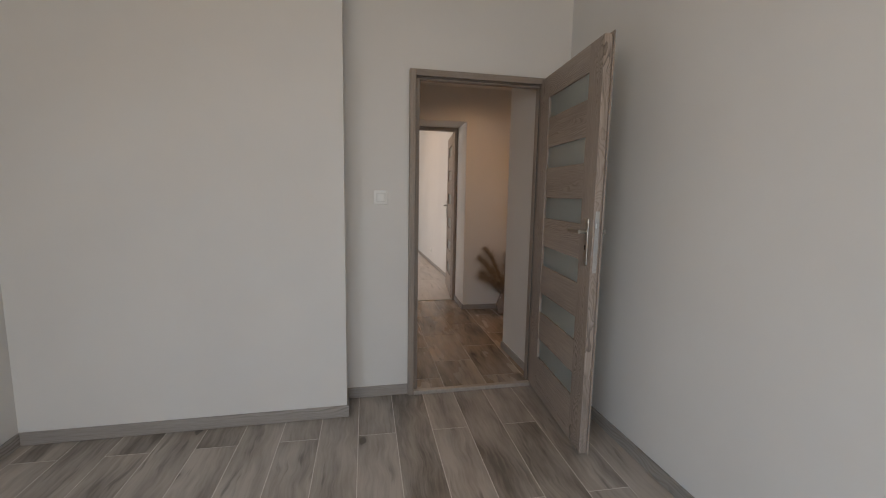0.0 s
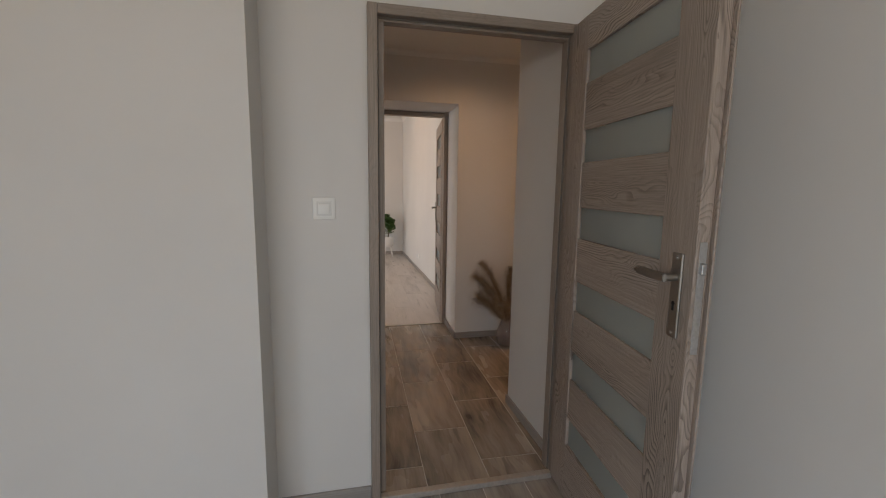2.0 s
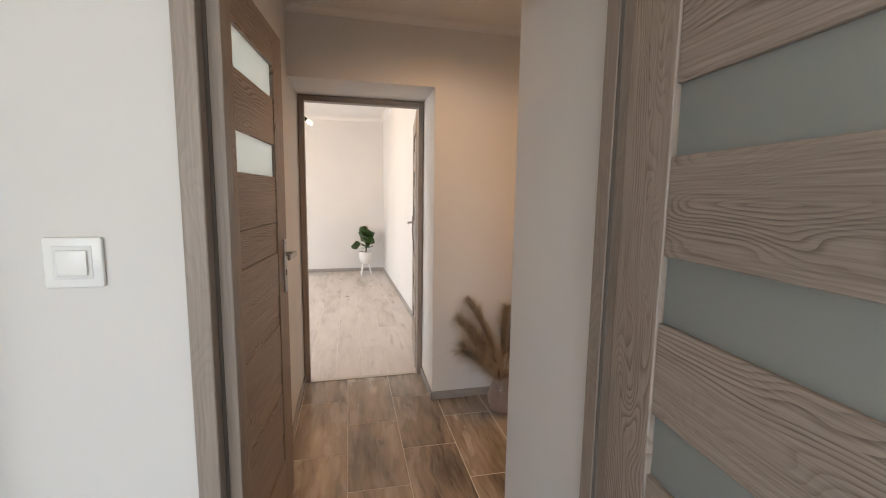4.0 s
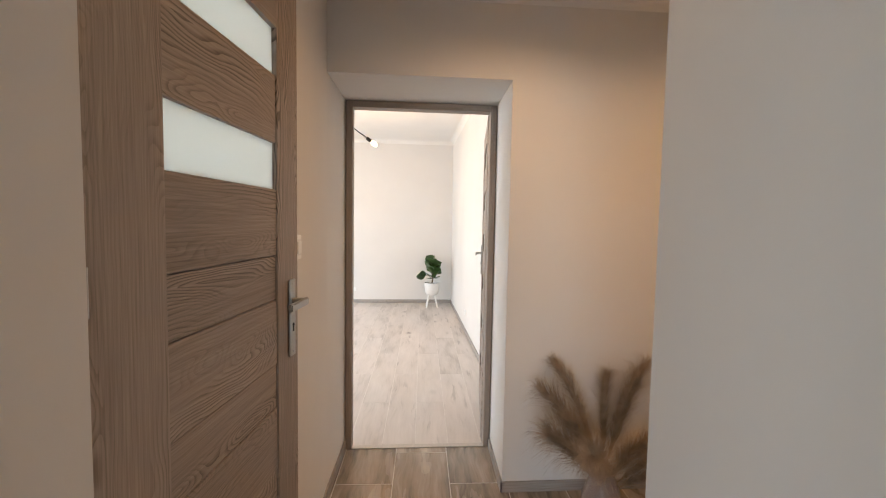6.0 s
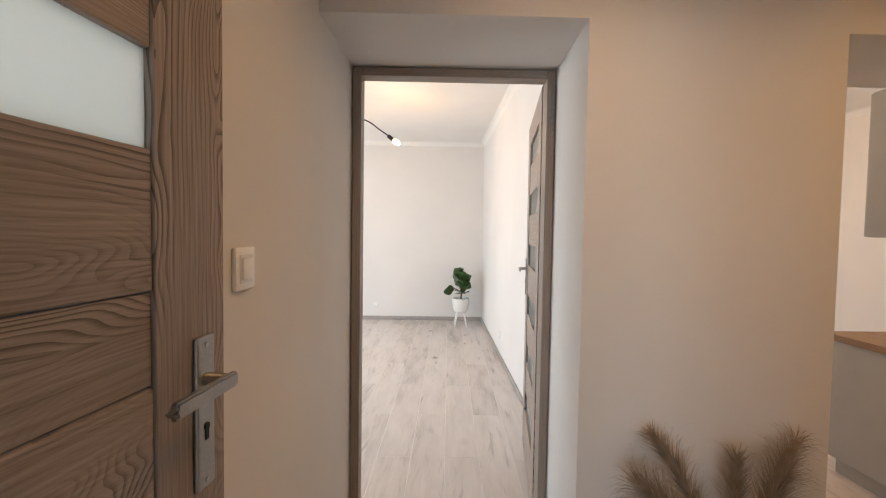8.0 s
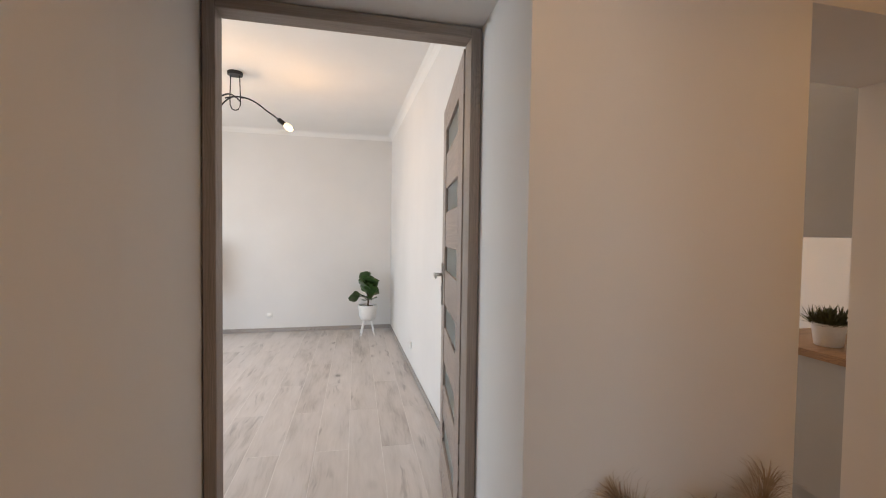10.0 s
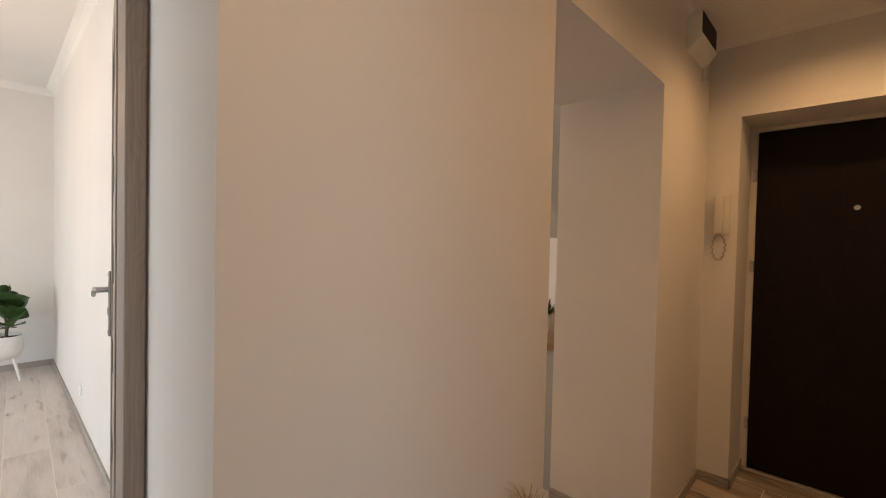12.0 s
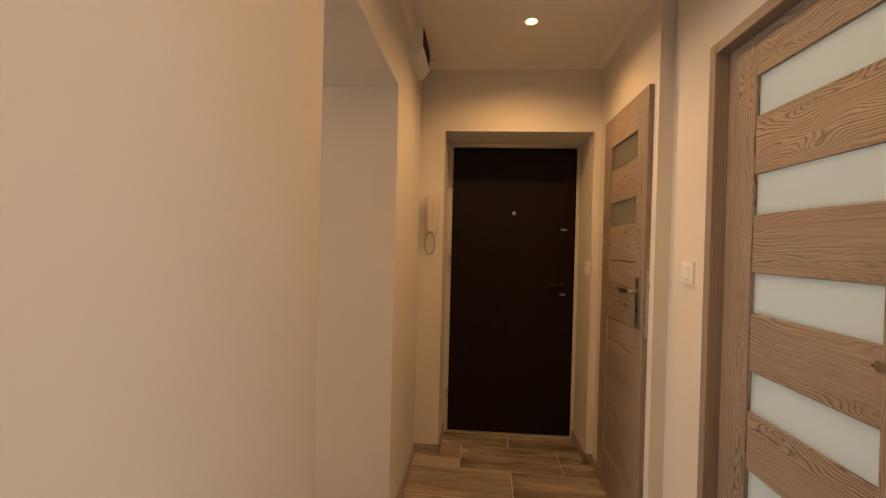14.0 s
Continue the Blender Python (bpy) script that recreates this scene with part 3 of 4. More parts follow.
# narrow door by the entrance, shut
d5 = door_leaf("door_5", pose(3.645, 3.612, 0, 0, 0, 180), 0.625, (0, 1), "closed narrow wood-grain door with two dark glass strips", lip=0, handles=(-1,), h1=2.04, stile=0.12, drop=0.026)


# entrance door
ent = tagged(new("door_6"), "closed dark brown entrance door with peephole and two locks", "door", kind="structure")
ent.matrix_world = pose(4.14, 3.632, 0)
part("leaf", boxed(0.0, 0.05, 0.024, 0.880, 0.012, 2.012, bevel=0.003), DARKDOOR, ent)
part("metal_frame", boxed(0.004, 0.06, 0.0, 0.022, 0.0, 2.04), IVORY, ent)
part("metal_frame", boxed(0.004, 0.06, 0.882, 0.917, 0.0, 2.04), IVORY, ent)
part("metal_frame", boxed(0.004, 0.06, 0.022, 0.882, 2.016, 2.04), IVORY, ent)
part("sill", boxed(-0.02, 0.06, 0.0, 0.917, 0.0, 0.010), STRIP, ent)
for z in (0.28, 1.22, 1.76):
    part("hinge", boxed(-0.012, 0.004, 0.882, 0.900, z - 0.035, z + 0.035, bevel=0.004), STEEL, ent)
bm = bmesh.new()
tube(bm, [(0.004, 0.448, 1.556), (-0.008, 0.448, 1.556)], 0.013, 16)
part("peephole", bm, STEEL, ent, "chrome peephole", smooth=True)
part("lever", boxed(-0.045, -0.033, 0.090, 0.205, 1.055, 1.073, bevel=0.004), BLACKMETAL, ent, "dark lever handle")
part("lever_neck", boxed(-0.040, 0.004, 0.092, 0.108, 1.055, 1.073, bevel=0.003), BLACKMETAL, ent)
for z in (1.455, 1.32):
    part("moulding", boxed(-0.0025, 0.002, 0.160, 0.530, z - 0.0015, z + 0.0015), DARKDOOR, ent)
for y, z in ((0.106, 1.447), (0.106, 1.000)):
    bm = bmesh.new()
    tube(bm, [(0.004, y, z), (-0.010, y, z)], 0.016, 20)
    rosette = part("lock_rosette", bm, BLACKMETAL, ent, smooth=True)
    part("thumb_turn", boxed(-0.030, -0.010, y - 0.020, y + 0.020, z - 0.006, z + 0.006, bevel=0.003), NICKEL, rosette)

structure("threshold_strip", boxed(0.381, 1.199, 2.782, 2.816, -0.020, 0.006, bevel=0.002), STRIP, "pale metal strip across the doorway", "threshold")
structure("threshold_strip", boxed(0.392, 1.192, 5.15, 5.19, 0.0, 0.006, bevel=0.002), STRIP, "pale metal strip across the doorway", "threshold")


# ---- switches, sockets, fittings ----
def light_switch(m, label, size=0.086, group="light switches"):
    """On a wall whose room side is the way -y."""
    t = thing("light_switch", m, label, "light switch", group)
    s = size / 2
    part("plate", boxed(-s, s, -0.010, 0, -s, s, bevel=0.004), PLASTIC, t, smooth=True)
    # greyer ring that paints the shadow in the gap round the rocker
    part("gap_shade_ring", boxed(-s * 0.66, s * 0.66, -0.0112, -0.009, -s * 0.66, s * 0.66, bevel=0.0008), PLASTIC_SHADE, t)
    part("rocker", boxed(-s * 0.52, s * 0.52, -0.016, -0.011, -s * 0.50, s * 0.50, bevel=0.0025), PLASTIC, t, smooth=True)
    return t


light_switch(pose(0.168, 2.82, 1.275), "white square wall switch beside the bedroom door")
light_switch(pose(0.33, 4.145, 1.28, 0, 0, 90), "white square wall switch beside the living room door")
light_switch(pose(2.80, 3.53, 1.24, 0, 0, 180), "white square wall switch between two corridor doors")
light_switch(pose(3.88, 3.632, 1.20, 0, 0, 180), "white wall switch in the entrance door recess")


def wall_socket(m):
    t = thing("wall_socket", m, "white wall socket low above the skirting", "wall socket", "wall sockets")
    part("plate", boxed(-0.04, 0.04, -0.010, 0, -0.04, 0.04, bevel=0.004), PLASTIC, t, smooth=True)
    bm = bmesh.new()
    lathe(bm, [(0.021, -0.001), (0.021, 0.003)], 24)
    bmesh.ops.rotate(bm, verts=bm.verts, matrix=Matrix.Rotation(radians(90), 3, "X"))
    bmesh.ops.translate(bm, verts=bm.verts, vec=(0, -0.0085, 0))
    part("recess", bm, PLASTIC, t)
    return t


for place in (pose(-0.20, 9.86, 0.23), pose(1.43, 7.9, 0.25, 0, 0, -90)):
    wall_socket(place).scale = (0.8, 1.0, 0.8)


def downlight(x, y):
    t = thing("downlight", pose(x, y, HH), "small lit recessed round ceiling spotlight", "ceiling light", "ceiling spotlights")
    bm = bmesh.new()
    lathe(bm, [(0.030, -0.001), (0.032, -0.005), (0.040, -0.005), (0.042, 0.0)], 32)
    part("trim_ring", bm, PLASTIC, t, smooth=True)
    bm = bmesh.new()
    lathe(bm, [(0.026, -0.0065), (0.028, -0.005)], 24)
    part("lens", bm, SPOTGLOW, t, "glowing warm lens")


for x in (1.155, 2.226, 3.297):
    downlight(x, 4.09)

# wall box under the ceiling
vb = thing("vent_box", pose(3.325, 4.706, 2.295), "white boxed vent with dark grille high on the wall", "vent")
part("casing", boxed(0.0, 0.30, -0.064, 0, 0.052, 0.164, bevel=0.004), PLASTIC, vb)
bm = boxed(-0.004, 0.304, -0.072, 0, -0.012, 0.052)
for v in bm.verts:
    if v.co.z < 0.01 and v.co.y < -0.05:
        v.co.y, v.co.z = -0.030, -0.004
bmesh.ops.bevel(bm, geom=bm.edges[:], offset=0.003, segments=2, affect="EDGES")
part("base_moulding", bm, PLASTIC, vb)
part("grille", boxed(0.012, 0.288, -0.067, -0.062, 0.060, 0.158, bevel=0.001), BLACK, vb, "dark grille")
for k in range(6):
    part("slat", boxed(0.018, 0.282, -0.069, -0.066, 0.068 + 0.015 * k, 0.073 + 0.015 * k), BLACKMETAL, vb)
bm = bmesh.new()
tube(bm, [(0.312, -0.01, 0.07), (0.316, -0.012, 0.0), (0.314, -0.010, -0.08)], 0.008, 10)
part("cable_duct", bm, PLASTIC, vb, smooth=True)

# entry phone
ph = thing("door_phone", pose(3.806, 4.62, 1.40, 0, 0, -90), "white plastic door phone handset with curled cord", "door phone")
part("base", boxed(-0.038, 0.038, -0.022, 0, 0.0, 0.22, bevel=0.006), IVORY, ph, smooth=True)
part("handset", boxed(-0.032, 0.012, -0.050, -0.020, 0.005, 0.215, bevel=0.010), IVORY, ph, smooth=True)
bm = bmesh.new()
tube(bm, [(-0.01 + 0.030 * math.sin(a) + 0.004 * math.cos(a * 14), -0.018 + 0.004 * math.sin(a * 14), 0.0 - 0.14 * math.sin(a * 0.5) ** 2 * 1.0)
          for a in [2 * math.pi * k / 160 for k in range(161)]], 0.0038, 6)
part("cord", bm, CORD, ph, "curled white cord", smooth=True)


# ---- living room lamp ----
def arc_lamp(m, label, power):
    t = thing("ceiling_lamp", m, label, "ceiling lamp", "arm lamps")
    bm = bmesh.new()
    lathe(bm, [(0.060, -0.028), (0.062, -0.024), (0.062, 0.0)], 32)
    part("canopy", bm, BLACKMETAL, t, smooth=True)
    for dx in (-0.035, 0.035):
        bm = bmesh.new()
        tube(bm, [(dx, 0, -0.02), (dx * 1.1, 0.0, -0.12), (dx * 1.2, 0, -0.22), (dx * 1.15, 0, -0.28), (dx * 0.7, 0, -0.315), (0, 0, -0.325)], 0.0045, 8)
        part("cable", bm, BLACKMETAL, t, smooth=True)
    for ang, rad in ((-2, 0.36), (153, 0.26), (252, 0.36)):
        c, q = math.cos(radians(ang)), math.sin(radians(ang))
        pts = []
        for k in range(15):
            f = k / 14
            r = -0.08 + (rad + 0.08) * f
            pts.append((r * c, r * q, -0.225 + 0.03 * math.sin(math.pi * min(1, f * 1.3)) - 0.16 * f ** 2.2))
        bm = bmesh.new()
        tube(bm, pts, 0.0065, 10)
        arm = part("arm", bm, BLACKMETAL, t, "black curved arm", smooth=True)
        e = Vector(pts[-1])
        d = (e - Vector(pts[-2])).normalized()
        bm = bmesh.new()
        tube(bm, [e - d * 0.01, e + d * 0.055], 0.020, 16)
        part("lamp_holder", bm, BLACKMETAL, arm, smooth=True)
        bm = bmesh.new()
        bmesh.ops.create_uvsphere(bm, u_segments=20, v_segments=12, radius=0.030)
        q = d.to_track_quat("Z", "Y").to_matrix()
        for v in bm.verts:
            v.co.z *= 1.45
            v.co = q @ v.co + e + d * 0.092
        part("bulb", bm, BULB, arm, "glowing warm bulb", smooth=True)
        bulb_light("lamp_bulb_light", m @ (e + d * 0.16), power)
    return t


arc_lamp(pose(-0.143, 7.75, H1), "black three-armed ceiling lamp with bare lit bulbs", 8)
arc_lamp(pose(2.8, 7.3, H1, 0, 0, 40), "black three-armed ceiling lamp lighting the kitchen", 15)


# ---- plants ----
def leaf_mesh(length, width, curl):
    bm = bmesh.new()
    rows = []
    n = 8
    for i in range(n + 1):
        f = i / n
        wv = width * (math.sin(math.pi * min(1, f ** 0.75)) ** 0.8) * (0.8 + 0.35 * f) + 0.002
        z = curl * f * f
        row = []
        for j in (-2, -1, 0, 1, 2):
            x = wv * j / 2
            ripple = 0.010 * math.sin(f * 9 + j) * abs(j) / 2
            row.append(bm.verts.new((x, f * length, z + abs(j) * 0.007 + ripple)))
        rows.append(row)
    for a, b in zip(rows, rows[1:]):
        for j in range(4):
            bm.faces.new((a[j], a[j + 1], b[j + 1], b[j]))
    r = bmesh.ops.extrude_face_region(bm, geom=bm.faces[:])
    bmesh.ops.translate(bm, verts=[v for v in r["geom"] if isinstance(v, bmesh.types.BMVert)], vec=(0, 0, -0.0012))
    bmesh.ops.recalc_face_normals(bm, faces=bm.faces[:])
    return bm


def fig_plant(m):
    t = thing("potted_plant", m, "green fiddle-leaf plant in white pot on splayed legs", "potted plant")
    for k in range(4):
        a = math.pi / 4 + k * math.pi / 2
        bm = bmesh.new()
        tube(bm, [(0.115 * math.cos(a), 0.115 * math.sin(a), 0.0), (0.055 * math.cos(a), 0.055 * math.sin(a), 0.21)], 0.009, 10, 1.3)
        part("stand_leg", bm, POTWHITE, t, "white splayed wooden leg", smooth=True)
    bm = bmesh.new()
    lathe(bm, [(0.060, 0.185), (0.085, 0.20), (0.105, 0.25), (0.112, 0.33), (0.113, 0.385), (0.104, 0.385), (0.102, 0.355), (0.03, 0.353)], 36)
    part("pot", bm, POTWHITE, t, "white textured ceramic pot", smooth=True)
    bm = bmesh.new()
    lathe(bm, [(0.101, 0.350), (0.100, 0.362), (0.02, 0.366)], 24)
    part("soil", bm, SOIL, t)
    bm = bmesh.new()
    tube(bm, [(0, 0, 0.36), (0.008, 0, 0.45), (-0.005, 0.01, 0.56), (0.01, 0, 0.68)], 0.012, 10, 0.5)
    part("trunk", bm, STEM, t, smooth=True)
    rnd = random.Random(4)
    for k in range(12):
        f = k / 11
        z = 0.44 + 0.26 * f
        a = k * 2.4 + rnd.uniform(-0.3, 0.3)
        ob = part("leaf", leaf_mesh(rnd.uniform(0.20, 0.27) * (1 - 0.35 * f), rnd.uniform(0.095, 0.125), rnd.uniform(-0.04, 0.03)), LEAF, t, smooth=True)
        ob.matrix_local = pose(0.01 * math.cos(a), 0.01 * math.sin(a), z, rnd.uniform(0, 40) + 34 * f, rnd.uniform(-55, 55), math.degrees(a))
    ob = part("leaf", leaf_mesh(0.16, 0.085, -0.03), LEAF, t, smooth=True)
    ob.matrix_local = pose(-0.09, -0.02, 0.50, -8, 62, 100)
    bm = bmesh.new()
    tube(bm, [(0.0, 0.0, 0.44), (-0.05, -0.01, 0.49), (-0.09, -0.02, 0.50)], 0.004, 8)
    part("petiole", bm, STEM, t, smooth=True)
    return t


fp = fig_plant(pose(1.09, 9.50, 0))
fp.scale = (1.08, 1.08, 1.04)


def herb_pot(m):
    t = thing("herb_pot", m, "bushy green herb in a white pot on the worktop", "potted plant")
    bm = bmesh.new()
    lathe(bm, [(0.052, 0.0), (0.056, 0.004), (0.070, 0.11), (0.065, 0.112), (0.062, 0.10), (0.02, 0.099)], 32)
    part("pot", bm, POTWHITE, t, "white embossed pot", smooth=True)
    rnd = random.Random(9)
    bm = bmesh.new()
    for k in range(620):
        a, e = rnd.uniform(0, 2 * math.pi), rnd.uniform(0.1, 1.35)
        L = rnd.uniform(0.045, 0.115)
        base = Vector((rnd.uniform(-0.05, 0.05), rnd.uniform(-0.05, 0.05), 0.10))
        d = Vector((math.cos(a) * math.cos(e), math.sin(a) * math.cos(e), math.sin(e)))
        s = d.cross(Vector((0, 0, 1))).normalized() * 0.0042
        mid = base + d * L * 0.6
        bm.faces.new([bm.verts.new(base - s * 0.3), bm.verts.new(base + s * 0.3), bm.verts.new(mid + s), bm.verts.new(base + d * L), bm.verts.new(mid - s)])
    tagged(part("foliage", bm, HERB, t), kind="stuff")
    return t


hp = herb_pot(pose(3.23, 5.42, 0.806))
hp.scale = (1.05, 1.05, 1.05)


def plume(points, rnd, width):
    """A feathery plume: very fine hairs that leave a curved stem close to it, spread and droop."""
    bm = bmesh.new()
    pts = [Vector(q) for q in points]
    n = len(pts) - 1
    for k in range(1400):
        f = 0.44 + 0.56 * rnd.random() ** 0.85
        i = min(int(f * n), n - 1)
        p = pts[i].lerp(pts[i + 1], f * n - i)
        d = (pts[i + 1] - pts[i]).normalized()
        a = rnd.uniform(0, 2 * math.pi)
        u = d.cross(Vector((0, 0, 1)) if abs(d.z) < 0.95 else Vector((1, 0, 0))).normalized()
        w = d.cross(u)
        out = math.cos(a) * u + math.sin(a) * w
        bell = math.sin(math.pi * min(1.0, (f - 0.32) / 0.78)) ** 0.6
        L = width * rnd.uniform(0.4, 1.45) * (0.25 + bell)
        spread = rnd.uniform(0.25, 1.1)
        q1 = p + out * L * 0.30 * spread + d * L * 0.45
        q2 = p + out * L * 0.75 * spread + d * L * 0.85
        tip = p + out * L * 1.25 * spread + d * L * 1.02 + Vector((0, 0, -0.20 * L))
        s = d.cross(out) * rnd.uniform(0.0005, 0.0011)
        a0, a1, b0, b1, c0, c1, e = [bm.verts.new(v) for v in (p - s, p + s, q1 - s, q1 + s, q2 - s * 0.7, q2 + s * 0.7, tip)]
        bm.faces.new((a0, a1, b1, b0))
        bm.faces.new((b0, b1, c1, c0))
        bm.faces.new((c0, c1, e))
    return bm


def pampas_vase(m):
    t = thing("vase", m, "squat glass vase holding dried pampas plumes", "vase")
    bm = bmesh.new()
    lathe(bm, [(0.055, 0.0), (0.078, 0.012), (0.095, 0.07), (0.092, 0.13), (0.065, 0.20), (0.052, 0.235), (0.058, 0.262),
               (0.054, 0.262), (0.048, 0.235), (0.061, 0.198), (0.088, 0.13), (0.090, 0.07), (0.07, 0.02), (0.02, 0.012)], 40)
    part("body", bm, VASE, t, "pinkish tinted glass body", smooth=True)
    return t


pampas_vase(pose(1.625, 4.455, 0))
pam = thing("pampas_bunch", pose(1.625, 4.455, 0.02), "dry beige-brown pampas plumes standing in the vase", "dried grass")
rnd = random.Random(21)
for dx, dy, top, wd in ((-0.16, 0.20, 0.70, 0.062), (-0.26, 0.08, 0.60, 0.075), (-0.25, -0.02, 0.44, 0.085), (-0.16, 0.02, 0.50, 0.07),
                        (0.05, 0.16, 0.64, 0.06), (0.29, 0.19, 0.685, 0.060), (0.18, 0.12, 0.62, 0.075), (0.46, 0.06, 0.50, 0.06),
                        (0.42, -0.02, 0.40, 0.075), (0.34, -0.10, 0.34, 0.08), (0.10, -0.10, 0.42, 0.07), (-0.08, -0.12, 0.40, 0.075)):
    pts = []
    for k in range(11):
        f = k / 10
        g = max(0.0, (f - 0.25) / 0.75) ** 1.15
        pts.append((0.88 * dx * g + 0.02 * math.copysign(g ** 5, dx) + 0.012 * math.copysign(f, dx), dy * g, top * (f ** 0.92) - 0.03 * g ** 4))
    bm = bmesh.new()
    tube(bm, pts, 0.0028, 6, 0.35)
    st = part("stem", bm, PAMPAS_STEM, pam, smooth=True)
    tagged(part("plume", plume(pts, rnd, wd), PAMPAS, st, "feathery dry plume"), kind="stuff")


# ---- easel ----
ez = thing("easel", pose(-1.22, 9.50, 0), "pine wood artist's easel standing by the wall", "easel")


def bar(a, b, wx, wy):
    bm = boxed(-wx / 2, wx / 2, -wy / 2, wy / 2, 0, 1, bevel=0.0)
    d = Vector(b) - Vector(a)
    q = d.to_track_quat("Z", "Y").to_matrix()
    for v in bm.verts:
        v.co = q @ Vector((v.co.x, v.co.y, v.co.z * d.length)) + Vector(a)
    return bm


part("leg", bar((-0.36, 0.0, 0.0), (-0.04, 0.13, 1.25), 0.022, 0.045), PINE, ez)
part("leg", bar((0.36, 0.0, 0.0), (0.04, 0.13, 1.25), 0.022, 0.045), PINE, ez)
part("rear_leg", bar((0.0, 0.33, 0.0), (0.0, 0.17, 1.20), 0.022, 0.045), PINE, ez)
part("mast", bar((0.0, 0.10, 0.20), (0.0, 0.145, 1.45), 0.045, 0.022), PINE, ez)
part("crossbar", bar((-0.29, 0.015, 0.28), (0.29, 0.015, 0.28), 0.022, 0.045), PINE, ez)
part("tray", boxed(-0.33, 0.33, -0.02, 0.075, 0.660, 0.686, bevel=0.003), PINE, ez)
cv = thing("canvas_picture", pose(-1.215, 9.515, 0.687, -5, 0, 0), "pale beige printed canvas resting on the easel", "picture")
part("canvas", boxed(-0.31, 0.31, 0.0, 0.03, 0.0, 0.57, bevel=0.003), LINEN, cv)
bm = bmesh.new()
for x, w, z0, z1 in ((0.0, 0.055, 0.10, 0.30), (0.0, 0.10, 0.26, 0.36)):
    box(bm, x - w, x + w, -0.0012, -0.0004, z0, z1)
part("print", bm, LINEN_DARK, cv, "faded brown print")

# ---- kitchen ----
kc = thing("base_cabinet", pose(3.045, 5.205, 0), "light grey base cabinet with recessed plinth", "cabinet")
part("body", boxed(0.0, 1.6, 0.0, 0.54, 0.09, 0.766, bevel=0.002), CABINET, kc)
part("plinth", boxed(0.03, 1.6, 0.0, 0.49, 0.0, 0.09), CABINET, kc)
for k in range(2):
    part("cabinet_door", boxed(0.004 + 0.8 * k, 0.796 + 0.8 * k, 0.54, 0.558, 0.094, 0.762, bevel=0.002), CABINET, kc)
wt = thing("worktop", pose(3.030, 5.205, 0.768), "oak-coloured wooden worktop on the base cabinet", "worktop")
part("board", boxed(0.0, 1.62, 0.0, 0.575, 0.0, 0.038, bevel=0.002), WORKTOP, wt)
uc = thing("wall_cabinet", pose(3.035, 5.205, 1.367), "grey wall cabinet hung above the worktop", "cabinet")
part("body", boxed(0.0, 1.6, 0.0, 0.345, 0.0, 0.77, bevel=0.002), CABINET, uc)
for k in range(2):
    part("cabinet_door", boxed(0.004 + 0.8 * k, 0.796 + 0.8 * k, 0.345, 0.363, 0.003, 0.767, bevel=0.002), CABINET, uc)


# ---- floors ----
def clipped(corners, x0, x1, y0, y1):
    """A flat outline cut off at the sides of a rectangle."""
    for axis, limit, keep in ((0, x0, 1), (0, x1, -1), (1, y0, 1), (1, y1, -1)):
        cut = []
        for a, b in zip(corners, corners[1:] + corners[:1]):
            da, db = keep * (a[axis] - limit), keep * (b[axis] - limit)
            if da >= 0:
                cut.append(a)
            if da * db < 0:
                cut.append(a.lerp(b, da / (da - db)))
        corners = cut
    return corners


def tile_mesh(outline, mat):
    """A thin tile with a worn top edge, on a counter-clockwise outline."""
    k = len(outline)
    mid = sum(outline, Vector((0, 0))) / k
    inner = [q + (mid - q).normalized() * 0.0014 for q in outline]
    v = [(q.x, q.y, -0.01) for q in outline] + [(q.x, q.y, -0.0007) for q in outline] + [(q.x, q.y, 0.0) for q in inner]
    f = [tuple(range(2 * k, 3 * k))]
    for i in range(k):
        j = (i + 1) % k
        f += [(i, j, k + j, k + i), (k + i, k + j, 2 * k + j, 2 * k + i)]
    me = bpy.data.meshes.new("tile")
    me.from_pydata(v, [], f)
    me.materials.append(mat)
    return me


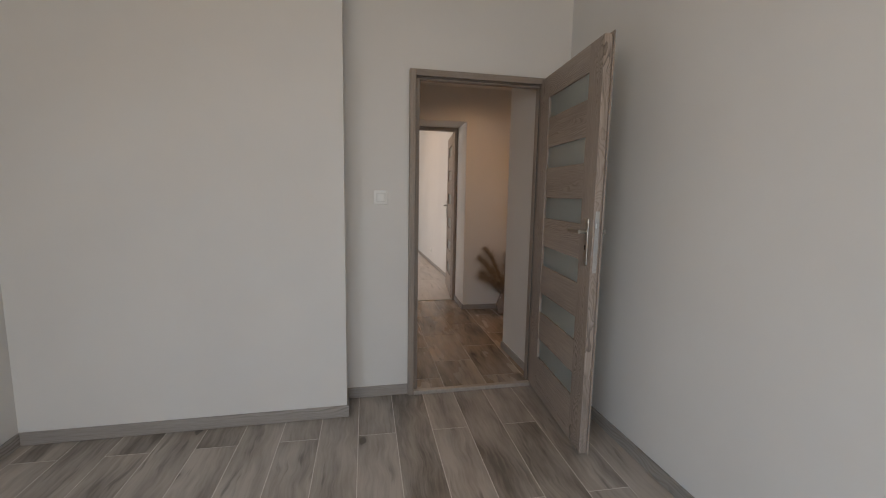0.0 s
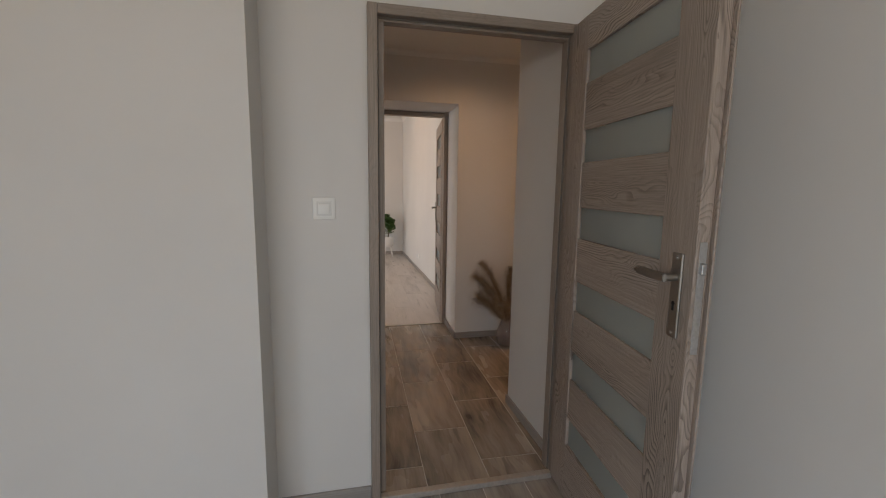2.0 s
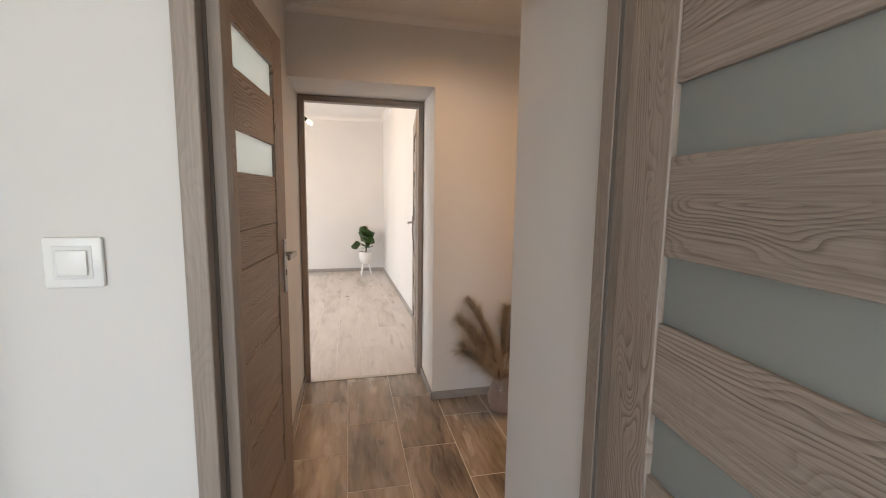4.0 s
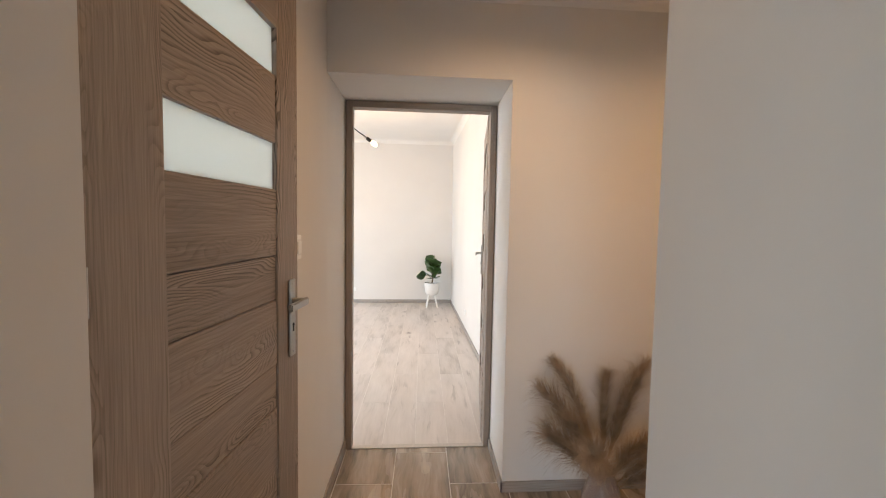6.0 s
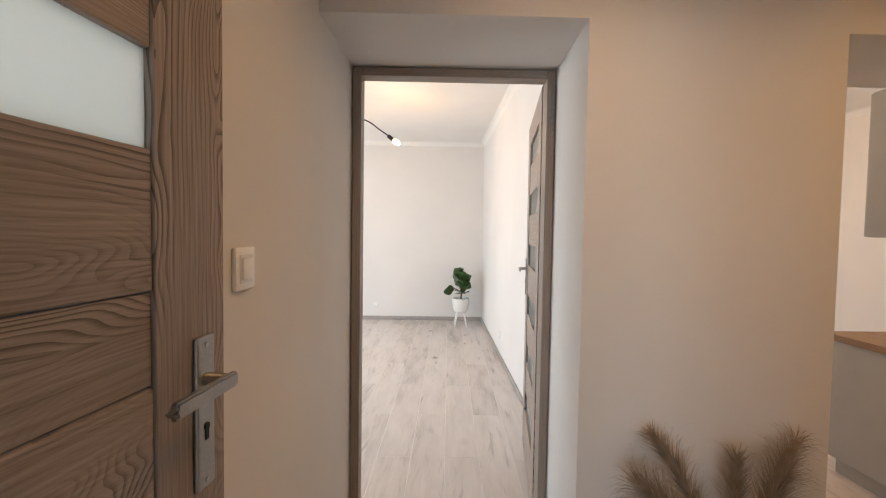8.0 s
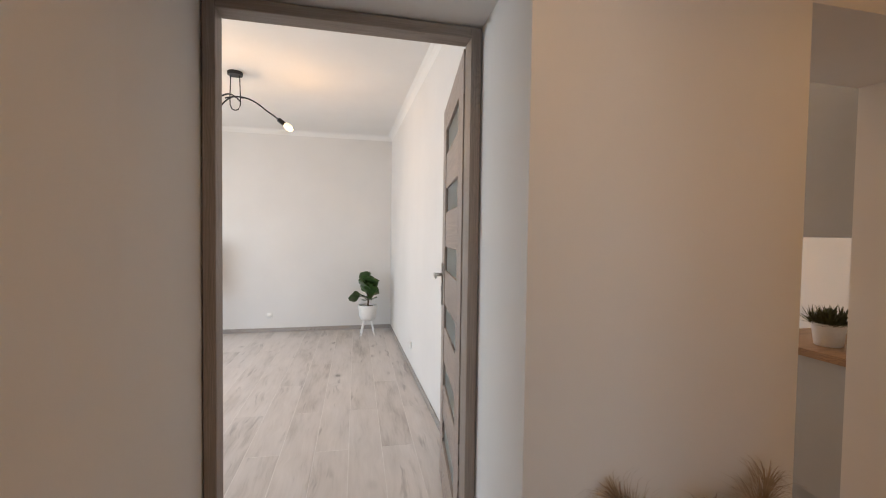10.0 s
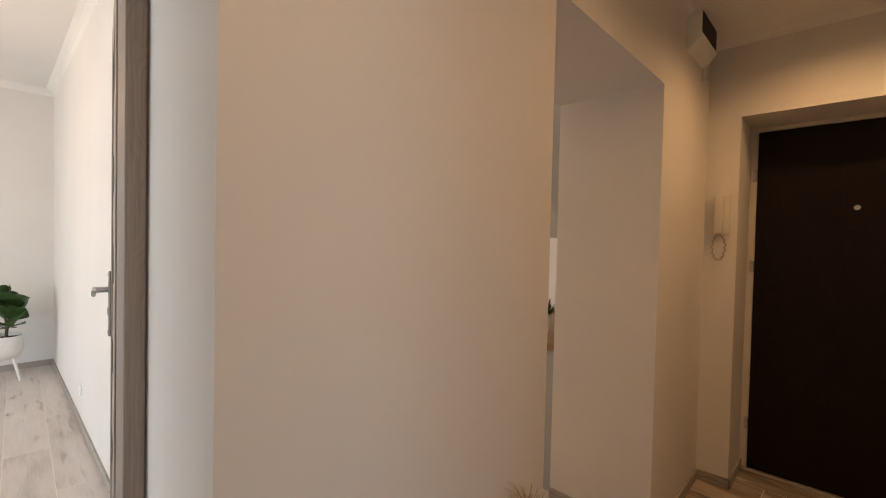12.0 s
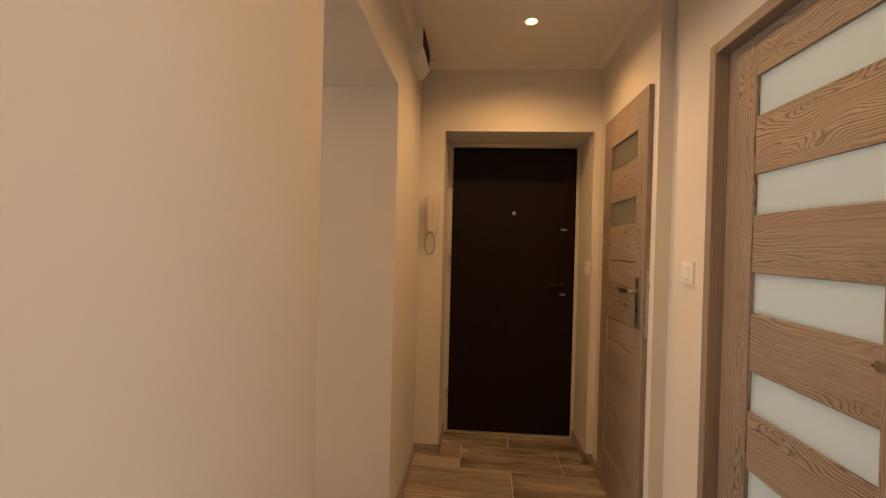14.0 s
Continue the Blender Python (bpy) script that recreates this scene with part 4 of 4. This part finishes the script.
def tiled(name, x0, x1, y0, y1, px, py, ox, oy, mat, label, turn=0.0, level=0.0):
    """Grout bed with tiles laid along y, the whole bond turned a little about the joint crossing (ox, oy); every other row is shifted by half a tile."""
    f = structure(name, boxed(x0, x1, y0, y1, -0.15, level - 0.0007), GROUT, label, "floor")
    whole = None
    g = 0.0019
    spin = Matrix.Rotation(-turn, 2)
    side = abs(turn) * max(x1 - x0, y1 - y0)
    w, h = px / 2 - g, py / 2 - g
    full = [Vector((sx * w, sy * h)) for sx, sy in ((-1, -1), (1, -1), (1, 1), (-1, 1))]
    for c in range(math.floor((x0 - side - ox) / px), math.ceil((x1 + side - ox) / px)):
        sh = (c % 2) * py * 0.5
        for r in range(math.floor((y0 - side - oy - sh) / py), math.ceil((y1 + side - oy - sh) / py)):
            mid = Vector((ox, oy)) + spin @ Vector(((c + 0.5) * px, sh + (r + 0.5) * py))
            corners = [mid + spin @ q for q in full]
            cut = clipped(corners, x0, x1, y0, y1)
            if len(cut) < 3:
                continue
            area = abs(sum(a.cross(b) for a, b in zip(cut, cut[1:] + cut[:1]))) / 2
            if area < 0.0008:
                continue
            if len(cut) == 4 and abs(area - 4 * w * h) < 1e-6:
                whole = whole or tile_mesh(full, mat)
                me = whole
            else:
                me = tile_mesh([spin.transposed() @ (q - mid) for q in cut], mat)
            ob = new("tile", me)
            ob.location = (mid.x, mid.y, level + random.uniform(-0.0001, 0.0003))
            ob.rotation_euler = (0, 0, -turn)
            ob.parent = f
    return f


WOODTILE = "grey-brown wood-look plank tile floor with pale joints"
tiled("floor_room", -1.70, 1.40, -2.60, 2.815, 0.2065, 1.22, 0.200, 1.75, TILE_ROOM_SHADED, WOODTILE, turn=0.032, level=-0.022)
tiled("floor_hall", 0.19, 4.14, 2.815, 5.16, 0.30, 0.61, 0.01, 3.29, TILE_HALL, "brown wood-look rectangular tile floor in the hall", turn=0.028)
tiled("floor_living", -2.90, 1.43, 5.165, 9.86, 0.205, 1.22, 0.195, 6.44, TILE_ROOM, WOODTILE, turn=0.028)
tiled("floor_kitchen", 1.58, 5.20, 5.16, 9.86, 0.30, 0.61, 0.01, 3.29, TILE_ROOM, WOODTILE, turn=0.028)
structure("floor_bath", boxed(-1.60, 0.19, 2.89, 5.10, -0.15, 0.0), GROUT, "plain tiled floor behind the closed door", "floor")
structure("floor_store", boxed(1.40, 3.806, 0.70, 2.785, -0.15, 0.0), GROUT, "plain tiled floor behind the closed door", "floor")
structure("ground", boxed(-60, 60, -60, 60, -3.2, -3.0), GROUT, "plain pale ground outside the flat", "ground")
